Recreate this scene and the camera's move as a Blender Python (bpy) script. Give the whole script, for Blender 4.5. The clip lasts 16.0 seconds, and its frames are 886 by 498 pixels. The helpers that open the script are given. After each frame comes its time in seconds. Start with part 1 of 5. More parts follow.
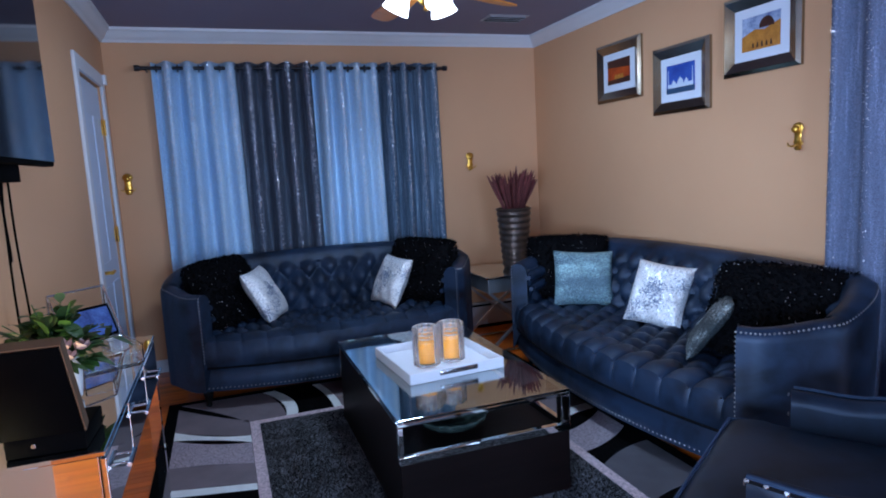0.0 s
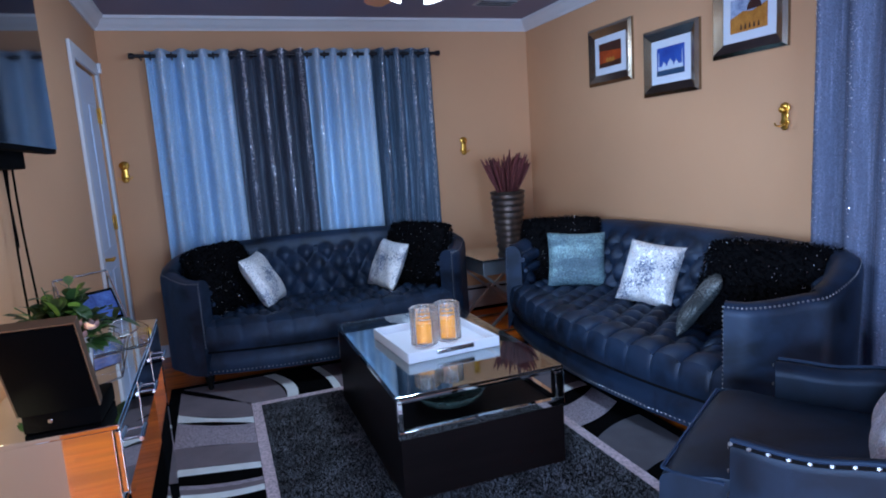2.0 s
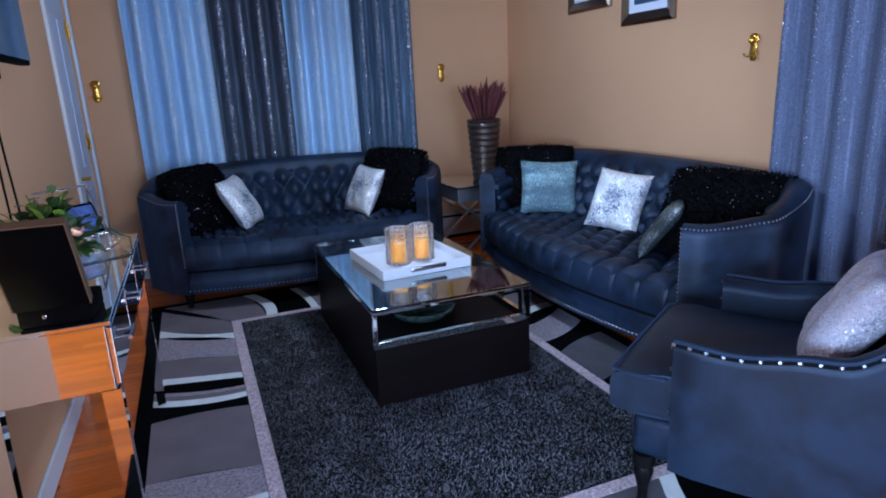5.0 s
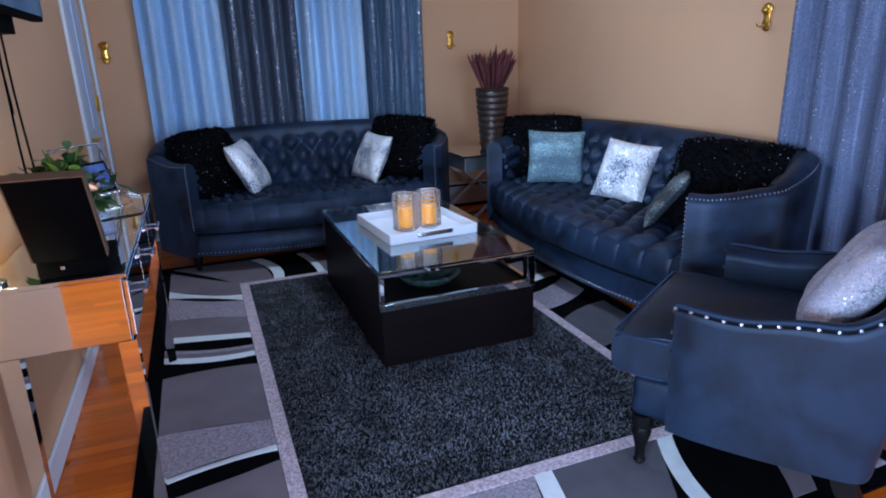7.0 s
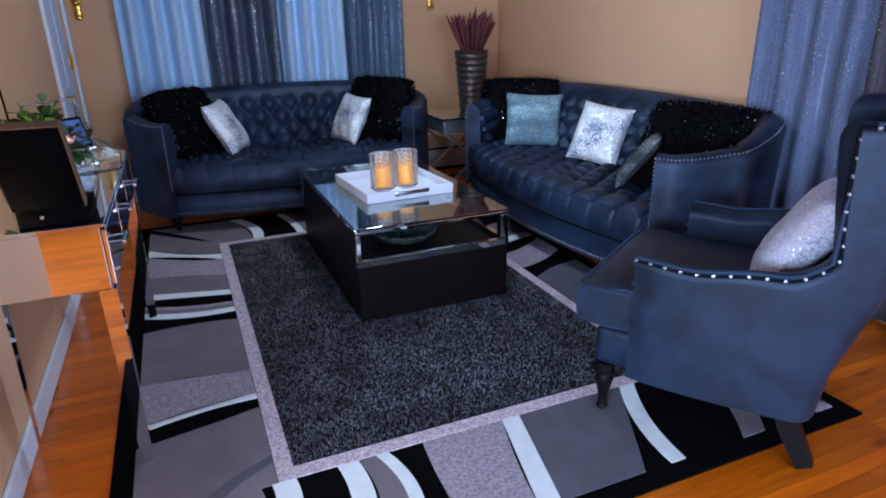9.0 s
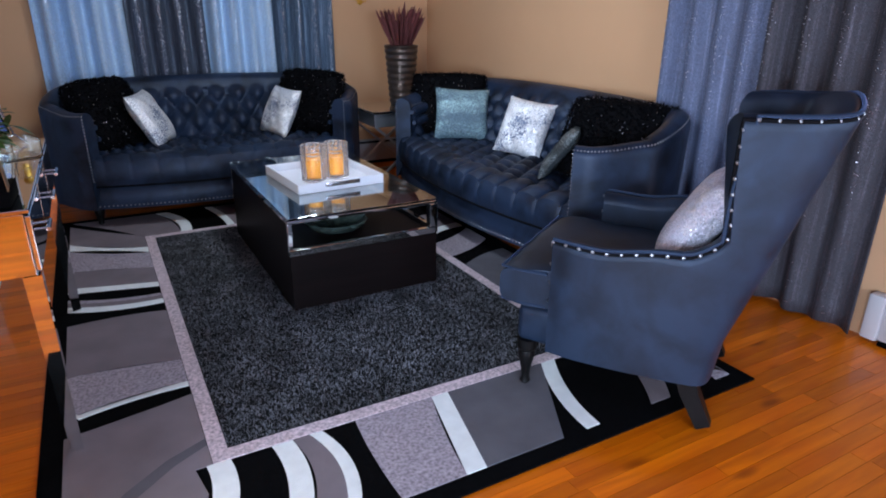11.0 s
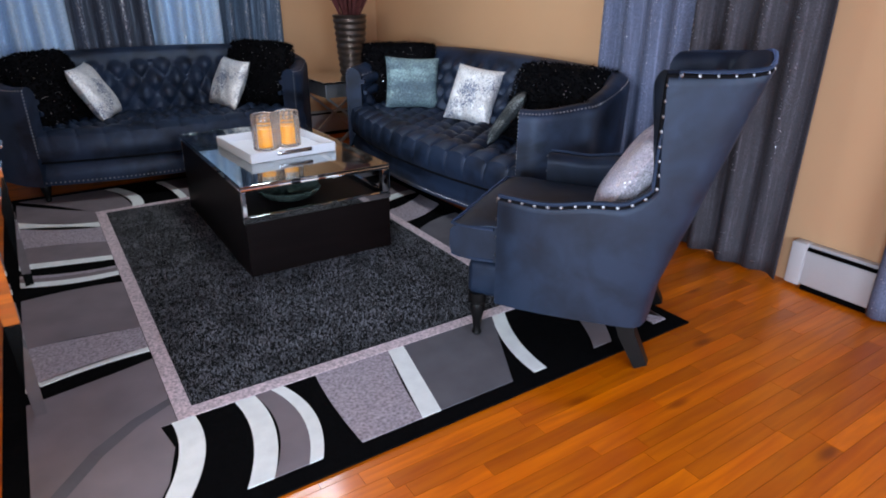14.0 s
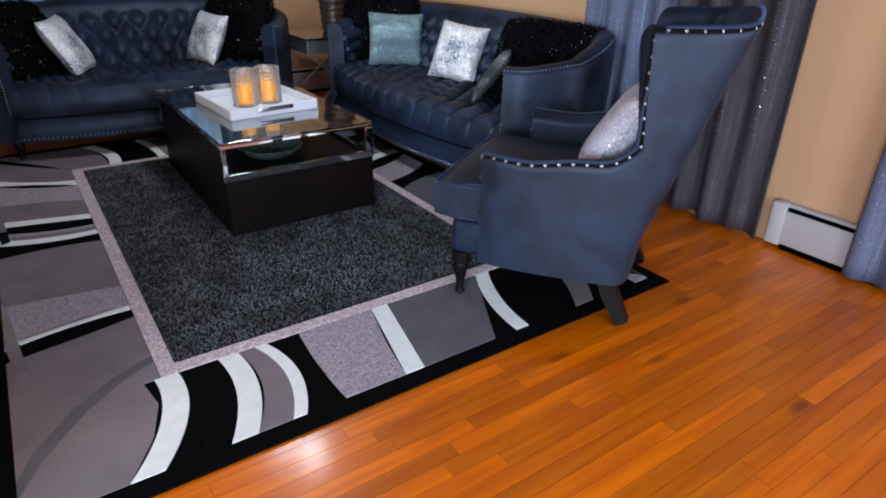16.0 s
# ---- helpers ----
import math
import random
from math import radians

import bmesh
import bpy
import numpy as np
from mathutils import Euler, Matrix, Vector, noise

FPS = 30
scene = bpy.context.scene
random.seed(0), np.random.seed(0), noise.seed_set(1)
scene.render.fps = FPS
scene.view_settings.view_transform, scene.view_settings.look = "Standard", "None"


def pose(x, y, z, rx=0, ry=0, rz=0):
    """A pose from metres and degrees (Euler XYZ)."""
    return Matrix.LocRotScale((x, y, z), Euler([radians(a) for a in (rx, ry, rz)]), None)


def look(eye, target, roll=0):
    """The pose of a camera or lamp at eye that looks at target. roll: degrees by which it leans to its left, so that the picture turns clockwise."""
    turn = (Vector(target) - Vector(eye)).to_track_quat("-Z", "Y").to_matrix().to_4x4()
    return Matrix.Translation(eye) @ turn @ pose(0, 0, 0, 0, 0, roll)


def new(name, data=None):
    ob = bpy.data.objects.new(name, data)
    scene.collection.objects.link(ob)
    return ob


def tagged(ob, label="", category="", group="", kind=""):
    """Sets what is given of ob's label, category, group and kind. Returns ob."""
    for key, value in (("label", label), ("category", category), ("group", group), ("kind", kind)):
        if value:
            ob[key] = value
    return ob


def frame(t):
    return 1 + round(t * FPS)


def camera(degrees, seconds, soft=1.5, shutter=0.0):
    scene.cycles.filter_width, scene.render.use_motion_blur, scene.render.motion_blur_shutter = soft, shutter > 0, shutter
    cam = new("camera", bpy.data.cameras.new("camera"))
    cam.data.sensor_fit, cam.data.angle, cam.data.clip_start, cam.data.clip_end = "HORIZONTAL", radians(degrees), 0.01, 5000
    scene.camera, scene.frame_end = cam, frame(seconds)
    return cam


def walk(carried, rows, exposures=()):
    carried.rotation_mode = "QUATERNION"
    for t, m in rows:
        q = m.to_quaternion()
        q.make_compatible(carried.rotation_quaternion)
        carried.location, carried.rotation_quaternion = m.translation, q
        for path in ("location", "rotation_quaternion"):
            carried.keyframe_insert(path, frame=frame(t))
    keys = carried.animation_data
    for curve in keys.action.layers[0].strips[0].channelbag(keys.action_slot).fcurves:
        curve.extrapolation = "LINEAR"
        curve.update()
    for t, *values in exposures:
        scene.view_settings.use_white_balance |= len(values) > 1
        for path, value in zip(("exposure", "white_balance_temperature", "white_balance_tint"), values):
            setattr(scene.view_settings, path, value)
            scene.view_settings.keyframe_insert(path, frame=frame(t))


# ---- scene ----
cam = camera(71.1, 16.0, soft=1.9)
PATH = [
    (0, (0.076, 0.163, 1.488), (0.733, 2.034, 1.23), -3.2),
    (0.5, (0.068, 0.149, 1.489), (0.699, 2.027, 1.219), -3.9),
    (1, (0.061, 0.136, 1.488), (0.694, 2.012, 1.206), -4.0),
    (1.5, (0.053, 0.12, 1.484), (0.691, 1.994, 1.199), -4.0),
    (2, (0.048, 0.1, 1.476), (0.716, 1.961, 1.173), -3.9),
    (2.5, (0.047, 0.076, 1.47), (0.736, 1.922, 1.13), -3.7),
    (3, (0.039, 0.053, 1.462), (0.731, 1.89, 1.078), -3.8),
    (3.5, (0.028, 0.036, 1.454), (0.738, 1.859, 1.035), -3.5),
    (4, (0.024, 0.021, 1.446), (0.746, 1.831, 0.997), -3.2),
    (4.5, (0.014, 0.009, 1.44), (0.738, 1.809, 0.953), -3.1),
    (4.7, (0.021, -0.002, 1.437), (0.738, 1.797, 0.939), -3.0),
    (7, (-0.008, -0.051, 1.408), (0.676, 1.731, 0.811), -1.8),
    (7.5, (-0.006, -0.07, 1.402), (0.672, 1.71, 0.793), -1.6),
    (8, (-0.006, -0.092, 1.396), (0.686, 1.675, 0.765), -1.4),
    (8.5, (-0.008, -0.114, 1.389), (0.7, 1.633, 0.719), -1.0),
    (9, (-0.005, -0.142, 1.386), (0.714, 1.589, 0.689), -1.1),
    (9.5, (-0.003, -0.169, 1.386), (0.763, 1.538, 0.681), -1.1),
    (10, (-0.002, -0.203, 1.382), (0.817, 1.48, 0.677), -0.8),
    (10.2, (-0.008, -0.212, 1.383), (0.838, 1.457, 0.677), -0.6),
    (12.5, (-0.052, -0.323, 1.374), (0.893, 1.285, 0.652), 1.0),
    (13, (-0.056, -0.34, 1.372), (0.908, 1.247, 0.63), 0.6),
    (13.5, (-0.063, -0.356, 1.37), (0.922, 1.207, 0.604), 0.2),
    (14, (-0.066, -0.37, 1.36), (0.938, 1.173, 0.578), 0.1),
    (14.5, (-0.063, -0.373, 1.355), (0.954, 1.148, 0.549), -0.0),
    (15, (-0.065, -0.376, 1.348), (0.962, 1.127, 0.519), 0.0),
    (15.5, (-0.064, -0.375, 1.346), (0.972, 1.107, 0.49), 0.5),
    (16, (-0.063, -0.373, 1.34), (0.956, 1.101, 0.45), 0.9),
]
walk(cam, [(t, look(eye, target, roll)) for t, eye, target, roll in PATH], [(0, 0.06, 5900, 10), (4.5, 0.06, 5900, 10), (9, 0.12, 6400, 11), (12.5, 0.18, 7900, 12), (16, 0.10, 8200, 11)])

# ---- light ----
LX, LY, LZ = 1.18, 3.36, 2.395
world = bpy.data.worlds.new("world")
world.use_nodes = True
world.node_tree.nodes["Background"].inputs[0].default_value = (0.25, 0.32, 0.5, 1)
world.node_tree.nodes["Background"].inputs[1].default_value = 0.15
scene.world = world


def lamp(name, place, watts, colour, radius):
    data = bpy.data.lights.new(name, "POINT")
    data.energy, data.color, data.shadow_soft_size = watts, colour, radius
    ob = new(name, data)
    ob.location = place
    return ob


# the fan's bulbs shine out of the open mouths of their tulip shades
for k in range(3):
    a = radians(35 + 120 * k)
    data = bpy.data.lights.new("fan_bulb", "SPOT")
    data.energy, data.color, data.shadow_soft_size = 30, (0.58, 0.76, 1.0), 0.09
    data.spot_size, data.spot_blend = radians(150), 0.6
    at = Vector((LX + 0.15 * math.cos(a), LY + 0.15 * math.sin(a), LZ - 0.11))
    new("fan_bulb", data).matrix_world = look(at, at + Vector((0.5 * math.cos(a), 0.5 * math.sin(a), -0.87)))
# added, unseen: a ceiling lamp and daylight panels in the open plan behind the camera
SX, SY = 0.9, -1.1
lamp("added_ceiling_bulb", (SX, SY, 2.42), 5, (0.78, 0.87, 1.0), 0.12)
lamp("table_lamp_bulb", (-0.572, 1.865, 0.985), 9.0, (1.0, 0.86, 0.5), 0.025)
# window-sized area lights, added unseen to light the room from the rear and sides
for at, aim, watts, beam in (((0.75, -2.52, 1.2), (0.95, 3, 0.7), 125, 180), ((-2.52, -1.6, 1.2), (2.0, 3.6, 0.5), 85, 90), ((2.84, -1.6, 1.2), (-0.6, 2.6, 1.1), 45, 180)):
    data = bpy.data.lights.new("window_light", "AREA")
    data.shape, data.size, data.size_y, data.energy, data.color = "RECTANGLE", 1.4, 1.15, watts, (0.48, 0.67, 1.0)
    data.spread = radians(beam)
    new("window_light", data).matrix_world = look(at, aim)


# ---- materials ----
def mat(name, base, rough=0.5, metal=0.0, vary=0.12, scale=6.0, bump=0.0, bump_scale=120.0, sheen=0.0, coat=0.0, tint=None, stretch=(1, 1, 1), spec=0.5, rnd=0.0):
    """A surface with a large mottling and a fine grain."""
    m = bpy.data.materials.new(name)
    m.use_nodes = True
    nt = m.node_tree
    n, l = nt.nodes, nt.links
    p = n["Principled BSDF"]
    tc = n.new("ShaderNodeTexCoord")
    mp = n.new("ShaderNodeMapping")
    mp.inputs["Scale"].default_value = stretch
    l.new(tc.outputs["Object"], mp.inputs[0])
    t1, t2 = n.new("ShaderNodeTexNoise"), n.new("ShaderNodeTexNoise")
    t1.inputs["Scale"].default_value, t1.inputs["Detail"].default_value = scale, 4
    t2.inputs["Scale"].default_value, t2.inputs["Detail"].default_value = bump_scale, 3
    l.new(mp.outputs[0], t1.inputs["Vector"])
    l.new(mp.outputs[0], t2.inputs["Vector"])
    add = n.new("ShaderNodeMath")
    add.operation = "MULTIPLY_ADD"
    l.new(t2.outputs["Fac"], add.inputs[0])
    add.inputs[1].default_value = 0.4
    l.new(t1.outputs["Fac"], add.inputs[2])
    mix = n.new("ShaderNodeMix")
    mix.data_type = "RGBA"
    mr = n.new("ShaderNodeMapRange")
    mr.inputs["From Min"].default_value, mr.inputs["From Max"].default_value = 0.4, 1.0
    l.new(add.outputs[0], mr.inputs["Value"])
    l.new(mr.outputs[0], mix.inputs["Factor"])
    b = Vector(base)
    other = Vector(tint) if tint else b * (1 + vary)
    first = b * (1 - vary)
    mix.inputs["A"].default_value, mix.inputs["B"].default_value = (*first, 1), (*other, 1)
    out = mix.outputs["Result"]
    if rnd:
        info = n.new("ShaderNodeObjectInfo")
        hsv = n.new("ShaderNodeHueSaturation")
        r2 = n.new("ShaderNodeMapRange")
        r2.inputs["To Min"].default_value, r2.inputs["To Max"].default_value = 1 - rnd, 1 + rnd
        l.new(info.outputs["Random"], r2.inputs["Value"])
        l.new(r2.outputs[0], hsv.inputs["Value"])
        l.new(out, hsv.inputs["Color"])
        out = hsv.outputs[0]
    l.new(out, p.inputs["Base Color"])
    p.inputs["Roughness"].default_value, p.inputs["Metallic"].default_value = rough, metal
    p.inputs["Specular IOR Level"].default_value = spec
    if sheen:
        p.inputs["Sheen Weight"].default_value, p.inputs["Sheen Roughness"].default_value = sheen, 0.35
        p.inputs["Sheen Tint"].default_value = (0.30, 0.46, 0.9, 1)
        p.inputs["Specular Tint"].default_value = (0.55, 0.78, 1.0, 1)
    if coat:
        p.inputs["Coat Weight"].default_value, p.inputs["Coat Roughness"].default_value = coat, 0.12
    if bump:
        bp = n.new("ShaderNodeBump")
        bp.inputs["Strength"].default_value, bp.inputs["Distance"].default_value = bump, 0.01
        l.new(t2.outputs["Fac"], bp.inputs["Height"])
        l.new(bp.outputs[0], p.inputs["Normal"])
    return m


def glow(name, colour, power):
    m = bpy.data.materials.new(name)
    m.use_nodes = True
    p = m.node_tree.nodes["Principled BSDF"]
    p.inputs["Base Color"].default_value = p.inputs["Emission Color"].default_value = (*colour, 1)
    p.inputs["Emission Strength"].default_value = power
    return m


def glass(name, colour=(0.95, 1, 0.98), rough=0.02, ior=1.45):
    m = bpy.data.materials.new(name)
    m.use_nodes = True
    p = m.node_tree.nodes["Principled BSDF"]
    p.inputs["Base Color"].default_value = (*colour, 1)
    p.inputs["Transmission Weight"].default_value = 1
    p.inputs["Roughness"].default_value, p.inputs["IOR"].default_value = rough, ior
    return m


def sequins(name, bright, dull, cover, cell=220.0, rough=0.25, metal=0.85, patch=9.0, stretch=(1, 1, 1), soft=0.12, tilt=0.7):
    """Cloth with small shiny discs turned at random; where they lie the other way the cloth is dull."""
    m = bpy.data.materials.new(name)
    m.use_nodes = True
    n, l = m.node_tree.nodes, m.node_tree.links
    p = n["Principled BSDF"]
    tc = n.new("ShaderNodeTexCoord")
    mp = n.new("ShaderNodeMapping")
    mp.inputs["Scale"].default_value = stretch
    l.new(tc.outputs["Object"], mp.inputs[0])
    v = n.new("ShaderNodeTexVoronoi")
    v.inputs["Scale"].default_value = cell
    l.new(tc.outputs["Object"], v.inputs["Vector"])
    t = n.new("ShaderNodeTexNoise")
    t.inputs["Scale"].default_value, t.inputs["Detail"].default_value = patch, 4
    l.new(mp.outputs[0], t.inputs["Vector"])
    sep = n.new("ShaderNodeSeparateColor")
    l.new(v.outputs["Color"], sep.inputs[0])
    add = n.new("ShaderNodeMath")
    add.operation = "MULTIPLY_ADD"
    l.new(sep.outputs[0], add.inputs[0])
    add.inputs[1].default_value = 0.25
    l.new(t.outputs["Fac"], add.inputs[2])
    mr = n.new("ShaderNodeMapRange")
    mr.inputs["From Min"].default_value, mr.inputs["From Max"].default_value = 0.95 - 0.65 * cover, 0.95 - 0.65 * cover + soft
    l.new(add.outputs[0], mr.inputs["Value"])
    mix = n.new("ShaderNodeMix")
    mix.data_type = "RGBA"
    mix.inputs["A"].default_value, mix.inputs["B"].default_value = (*dull, 1), (*bright, 1)
    l.new(mr.outputs[0], mix.inputs["Factor"])
    hsv = n.new("ShaderNodeHueSaturation")
    r2 = n.new("ShaderNodeMapRange")
    r2.inputs["To Min"].default_value, r2.inputs["To Max"].default_value = 0.65, 1.25
    l.new(sep.outputs[1], r2.inputs["Value"])
    l.new(r2.outputs[0], hsv.inputs["Value"])
    l.new(mix.outputs["Result"], hsv.inputs["Color"])
    l.new(hsv.outputs[0], p.inputs["Base Color"])
    mm = n.new("ShaderNodeMath")
    mm.operation = "MULTIPLY"
    mm.inputs[1].default_value = metal
    l.new(mr.outputs[0], mm.inputs[0])
    l.new(mm.outputs[0], p.inputs["Metallic"])
    rr = n.new("ShaderNodeMapRange")
    rr.inputs["To Min"].default_value, rr.inputs["To Max"].default_value = 0.75, rough
    l.new(mr.outputs[0], rr.inputs["Value"])
    l.new(rr.outputs[0], p.inputs["Roughness"])
    geo = n.new("ShaderNodeNewGeometry")
    sub, sca, plus, nor = (n.new("ShaderNodeVectorMath") for _ in range(4))
    sub.operation, sca.operation, plus.operation, nor.operation = "SUBTRACT", "SCALE", "ADD", "NORMALIZE"
    l.new(v.outputs["Color"], sub.inputs[0])
    sub.inputs[1].default_value = (0.5, 0.5, 0.5)
    l.new(sub.outputs[0], sca.inputs[0])
    sca.inputs["Scale"].default_value = tilt
    l.new(sca.outputs[0], plus.inputs[0])
    l.new(geo.outputs["Normal"], plus.inputs[1])
    l.new(plus.outputs[0], nor.inputs[0])
    l.new(nor.outputs[0], p.inputs["Normal"])
    return m


def velvet(name, lo, hi, sheen, spec, rough):
    """Cut pile whose brushed nap lies in soft lighter and darker patches."""
    m = bpy.data.materials.new(name)
    m.use_nodes = True
    n, l = m.node_tree.nodes, m.node_tree.links
    p = n["Principled BSDF"]
    tc = n.new("ShaderNodeTexCoord")
    facs = []
    for sc, dist in ((2.6, 1.6), (11.0, 0.8), (420.0, 0.0)):
        t = n.new("ShaderNodeTexNoise")
        t.inputs["Scale"].default_value, t.inputs["Detail"].default_value, t.inputs["Distortion"].default_value = sc, 3, dist
        l.new(tc.outputs["Object"], t.inputs["Vector"])
        facs.append(t.outputs["Fac"])
    a = n.new("ShaderNodeMath")
    a.operation = "MULTIPLY_ADD"
    a.inputs[1].default_value = 0.45
    l.new(facs[1], a.inputs[0])
    l.new(facs[0], a.inputs[2])
    b = n.new("ShaderNodeMath")
    b.operation = "MULTIPLY_ADD"
    b.inputs[1].default_value = 0.18
    l.new(facs[2], b.inputs[0])
    l.new(a.outputs[0], b.inputs[2])
    ramp = n.new("ShaderNodeValToRGB")
    ramp.color_ramp.elements[0].color, ramp.color_ramp.elements[0].position = (*lo, 1), 0.60
    ramp.color_ramp.elements[1].color, ramp.color_ramp.elements[1].position = (*hi, 1), 0.93
    l.new(b.outputs[0], ramp.inputs[0])
    l.new(ramp.outputs[0], p.inputs["Base Color"])
    w = n.new("ShaderNodeMapRange")
    w.inputs["From Min"].default_value, w.inputs["From Max"].default_value = 0.6, 1.0
    w.inputs["To Min"].default_value, w.inputs["To Max"].default_value = 0.35 * sheen, 1.4 * sheen
    l.new(b.outputs[0], w.inputs["Value"])
    l.new(w.outputs[0], p.inputs["Sheen Weight"])
    p.inputs["Sheen Roughness"].default_value = 0.4
    p.inputs["Sheen Tint"].default_value = (0.40, 0.52, 0.9, 1)
    p.inputs["Roughness"].default_value = rough
    p.inputs["Specular IOR Level"].default_value = spec
    p.inputs["Specular Tint"].default_value = (0.66, 0.78, 1.0, 1)
    bp = n.new("ShaderNodeBump")
    bp.inputs["Strength"].default_value, bp.inputs["Distance"].default_value = 0.2, 0.002
    l.new(facs[2], bp.inputs["Height"])
    l.new(bp.outputs[0], p.inputs["Normal"])
    return m


def wood_floor(name, per_island):
    m = bpy.data.materials.new(name)
    m.use_nodes = True
    n, l = m.node_tree.nodes, m.node_tree.links
    p = n["Principled BSDF"]
    src = n.new("ShaderNodeNewGeometry").outputs["Random Per Island"] if per_island else n.new("ShaderNodeObjectInfo").outputs["Random"]
    tc = n.new("ShaderNodeNewGeometry")
    off = n.new("ShaderNodeVectorMath")
    off.operation = "ADD"
    cmb = n.new("ShaderNodeCombineXYZ")
    k = n.new("ShaderNodeMath")
    k.operation = "MULTIPLY"
    k.inputs[1].default_value = 40
    l.new(src, k.inputs[0])
    l.new(k.outputs[0], cmb.inputs[0])
    l.new(k.outputs[0], cmb.inputs[2])
    l.new(tc.outputs["Position"], off.inputs[0])
    l.new(cmb.outputs[0], off.inputs[1])
    mp = n.new("ShaderNodeMapping")
    mp.inputs["Scale"].default_value = (2.2, 26, 10)
    l.new(off.outputs[0], mp.inputs[0])
    g = n.new("ShaderNodeTexNoise")
    g.inputs["Scale"].default_value, g.inputs["Detail"].default_value, g.inputs["Distortion"].default_value = 1.2, 6, 0.6
    l.new(mp.outputs[0], g.inputs["Vector"])
    r = n.new("ShaderNodeValToRGB")
    r.color_ramp.elements[0].color, r.color_ramp.elements[0].position = (0.44, 0.076, 0.002, 1), 0.2
    r.color_ramp.elements[1].color, r.color_ramp.elements[1].position = (0.76, 0.172, 0.004, 1), 0.75
    l.new(g.outputs["Fac"], r.inputs[0])
    hsv = n.new("ShaderNodeHueSaturation")
    v = n.new("ShaderNodeMapRange")
    v.inputs["To Min"].default_value, v.inputs["To Max"].default_value = 0.76, 1.2
    l.new(src, v.inputs["Value"])
    l.new(v.outputs[0], hsv.inputs["Value"])
    mp2 = n.new("ShaderNodeMapping")
    mp2.inputs["Scale"].default_value = (1.9, 5.5, 1)
    l.new(off.outputs[0], mp2.inputs[0])
    vo = n.new("ShaderNodeTexVoronoi")
    vo.inputs["Scale"].default_value = 1.0
    l.new(mp2.outputs[0], vo.inputs["Vector"])
    kn = n.new("ShaderNodeMapRange")
    kn.interpolation_type = "SMOOTHSTEP"
    kn.inputs["From Min"].default_value, kn.inputs["From Max"].default_value = 0.03, 0.16
    kn.inputs["To Min"].default_value, kn.inputs["To Max"].default_value = 0.8, 0.0
    l.new(vo.outputs["Distance"], kn.inputs["Value"])
    knot = n.new("ShaderNodeMix")
    knot.data_type = "RGBA"
    knot.inputs["B"].default_value = (0.20, 0.032, 0.001, 1)
    l.new(kn.outputs[0], knot.inputs["Factor"])
    l.new(r.outputs[0], knot.inputs["A"])
    st = n.new("ShaderNodeTexNoise")
    st.inputs["Scale"].default_value, st.inputs["Detail"].default_value = 1.1, 3
    l.new(mp2.outputs[0], st.inputs["Vector"])
    sr = n.new("ShaderNodeMapRange")
    sr.inputs["From Min"].default_value, sr.inputs["From Max"].default_value = 0.45, 0.72
    sr.inputs["To Min"].default_value, sr.inputs["To Max"].default_value = 0.0, 0.5
    l.new(st.outputs["Fac"], sr.inputs["Value"])
    streak = n.new("ShaderNodeMix")
    streak.data_type = "RGBA"
    streak.inputs["B"].default_value = (0.55, 0.080, 0.0015, 1)
    l.new(sr.outputs[0], streak.inputs["Factor"])
    l.new(knot.outputs["Result"], streak.inputs["A"])
    l.new(streak.outputs["Result"], hsv.inputs["Color"])
    l.new(hsv.outputs[0], p.inputs["Base Color"])
    p.inputs["Roughness"].default_value = 0.36
    p.inputs["Specular IOR Level"].default_value = 0.3
    p.inputs["Coat Weight"].default_value, p.inputs["Coat Roughness"].default_value = 0.4, 0.15
    bp = n.new("ShaderNodeBump")
    bp.inputs["Strength"].default_value, bp.inputs["Distance"].default_value = 0.08, 0.003
    l.new(g.outputs["Fac"], bp.inputs["Height"])
    l.new(bp.outputs[0], p.inputs["Normal"])
    return m


WALL = mat("wall_paint", (0.65, 0.370, 0.200), 0.75, vary=0.04, scale=1.5, bump=0.05, bump_scale=300)
CEIL = mat("ceiling_paint", (0.24, 0.22, 0.31), 0.85, vary=0.04, scale=2, bump=0.05)
TRIM = mat("white_trim_paint", (0.68, 0.72, 0.78), 0.4, vary=0.03)
DOORP = mat("door_paint", (0.56, 0.67, 0.84), 0.4, vary=0.03)
VELVET = velvet("navy_velvet", (0.0015, 0.0030, 0.0068), (0.0140, 0.0275, 0.0570), 0.0, 0.55, 0.48)
VELVET2 = velvet("slate_velvet", (0.0012, 0.0027, 0.0060), (0.0085, 0.0190, 0.0385), 0.0, 0.5, 0.5)
BAND = mat("black_gimp_braid", (0.003, 0.003, 0.004), 0.8, vary=0.3, scale=40, spec=0.1)
PIPE = mat("velvet_piping", (0.016, 0.026, 0.05), 0.6, vary=0.2, sheen=0.4, spec=0.25)
NAIL = mat("nickel_nail", (0.30, 0.30, 0.31), 0.42, 1.0, vary=0.05)
DARKWOOD = mat("black_lacquer_wood", (0.004, 0.0035, 0.0035), 0.42, vary=0.3, scale=20, spec=0.15)
ESPRESSO = mat("espresso_wood", (0.006, 0.0035, 0.0035), 0.4, spec=0.12, vary=0.3, scale=3, bump=0.04, bump_scale=60, stretch=(1, 1, 12))
MIRROR = mat("mirror_glass", (0.82, 0.86, 0.86), 0.03, 1.0, vary=0.01, scale=2)
CHROME = mat("chrome", (0.55, 0.56, 0.58), 0.2, 1.0, vary=0.02)
GOLD = mat("brass", (0.72, 0.42, 0.08), 0.28, 1.0, vary=0.15, scale=30)
GLASS = glass("clear_glass")
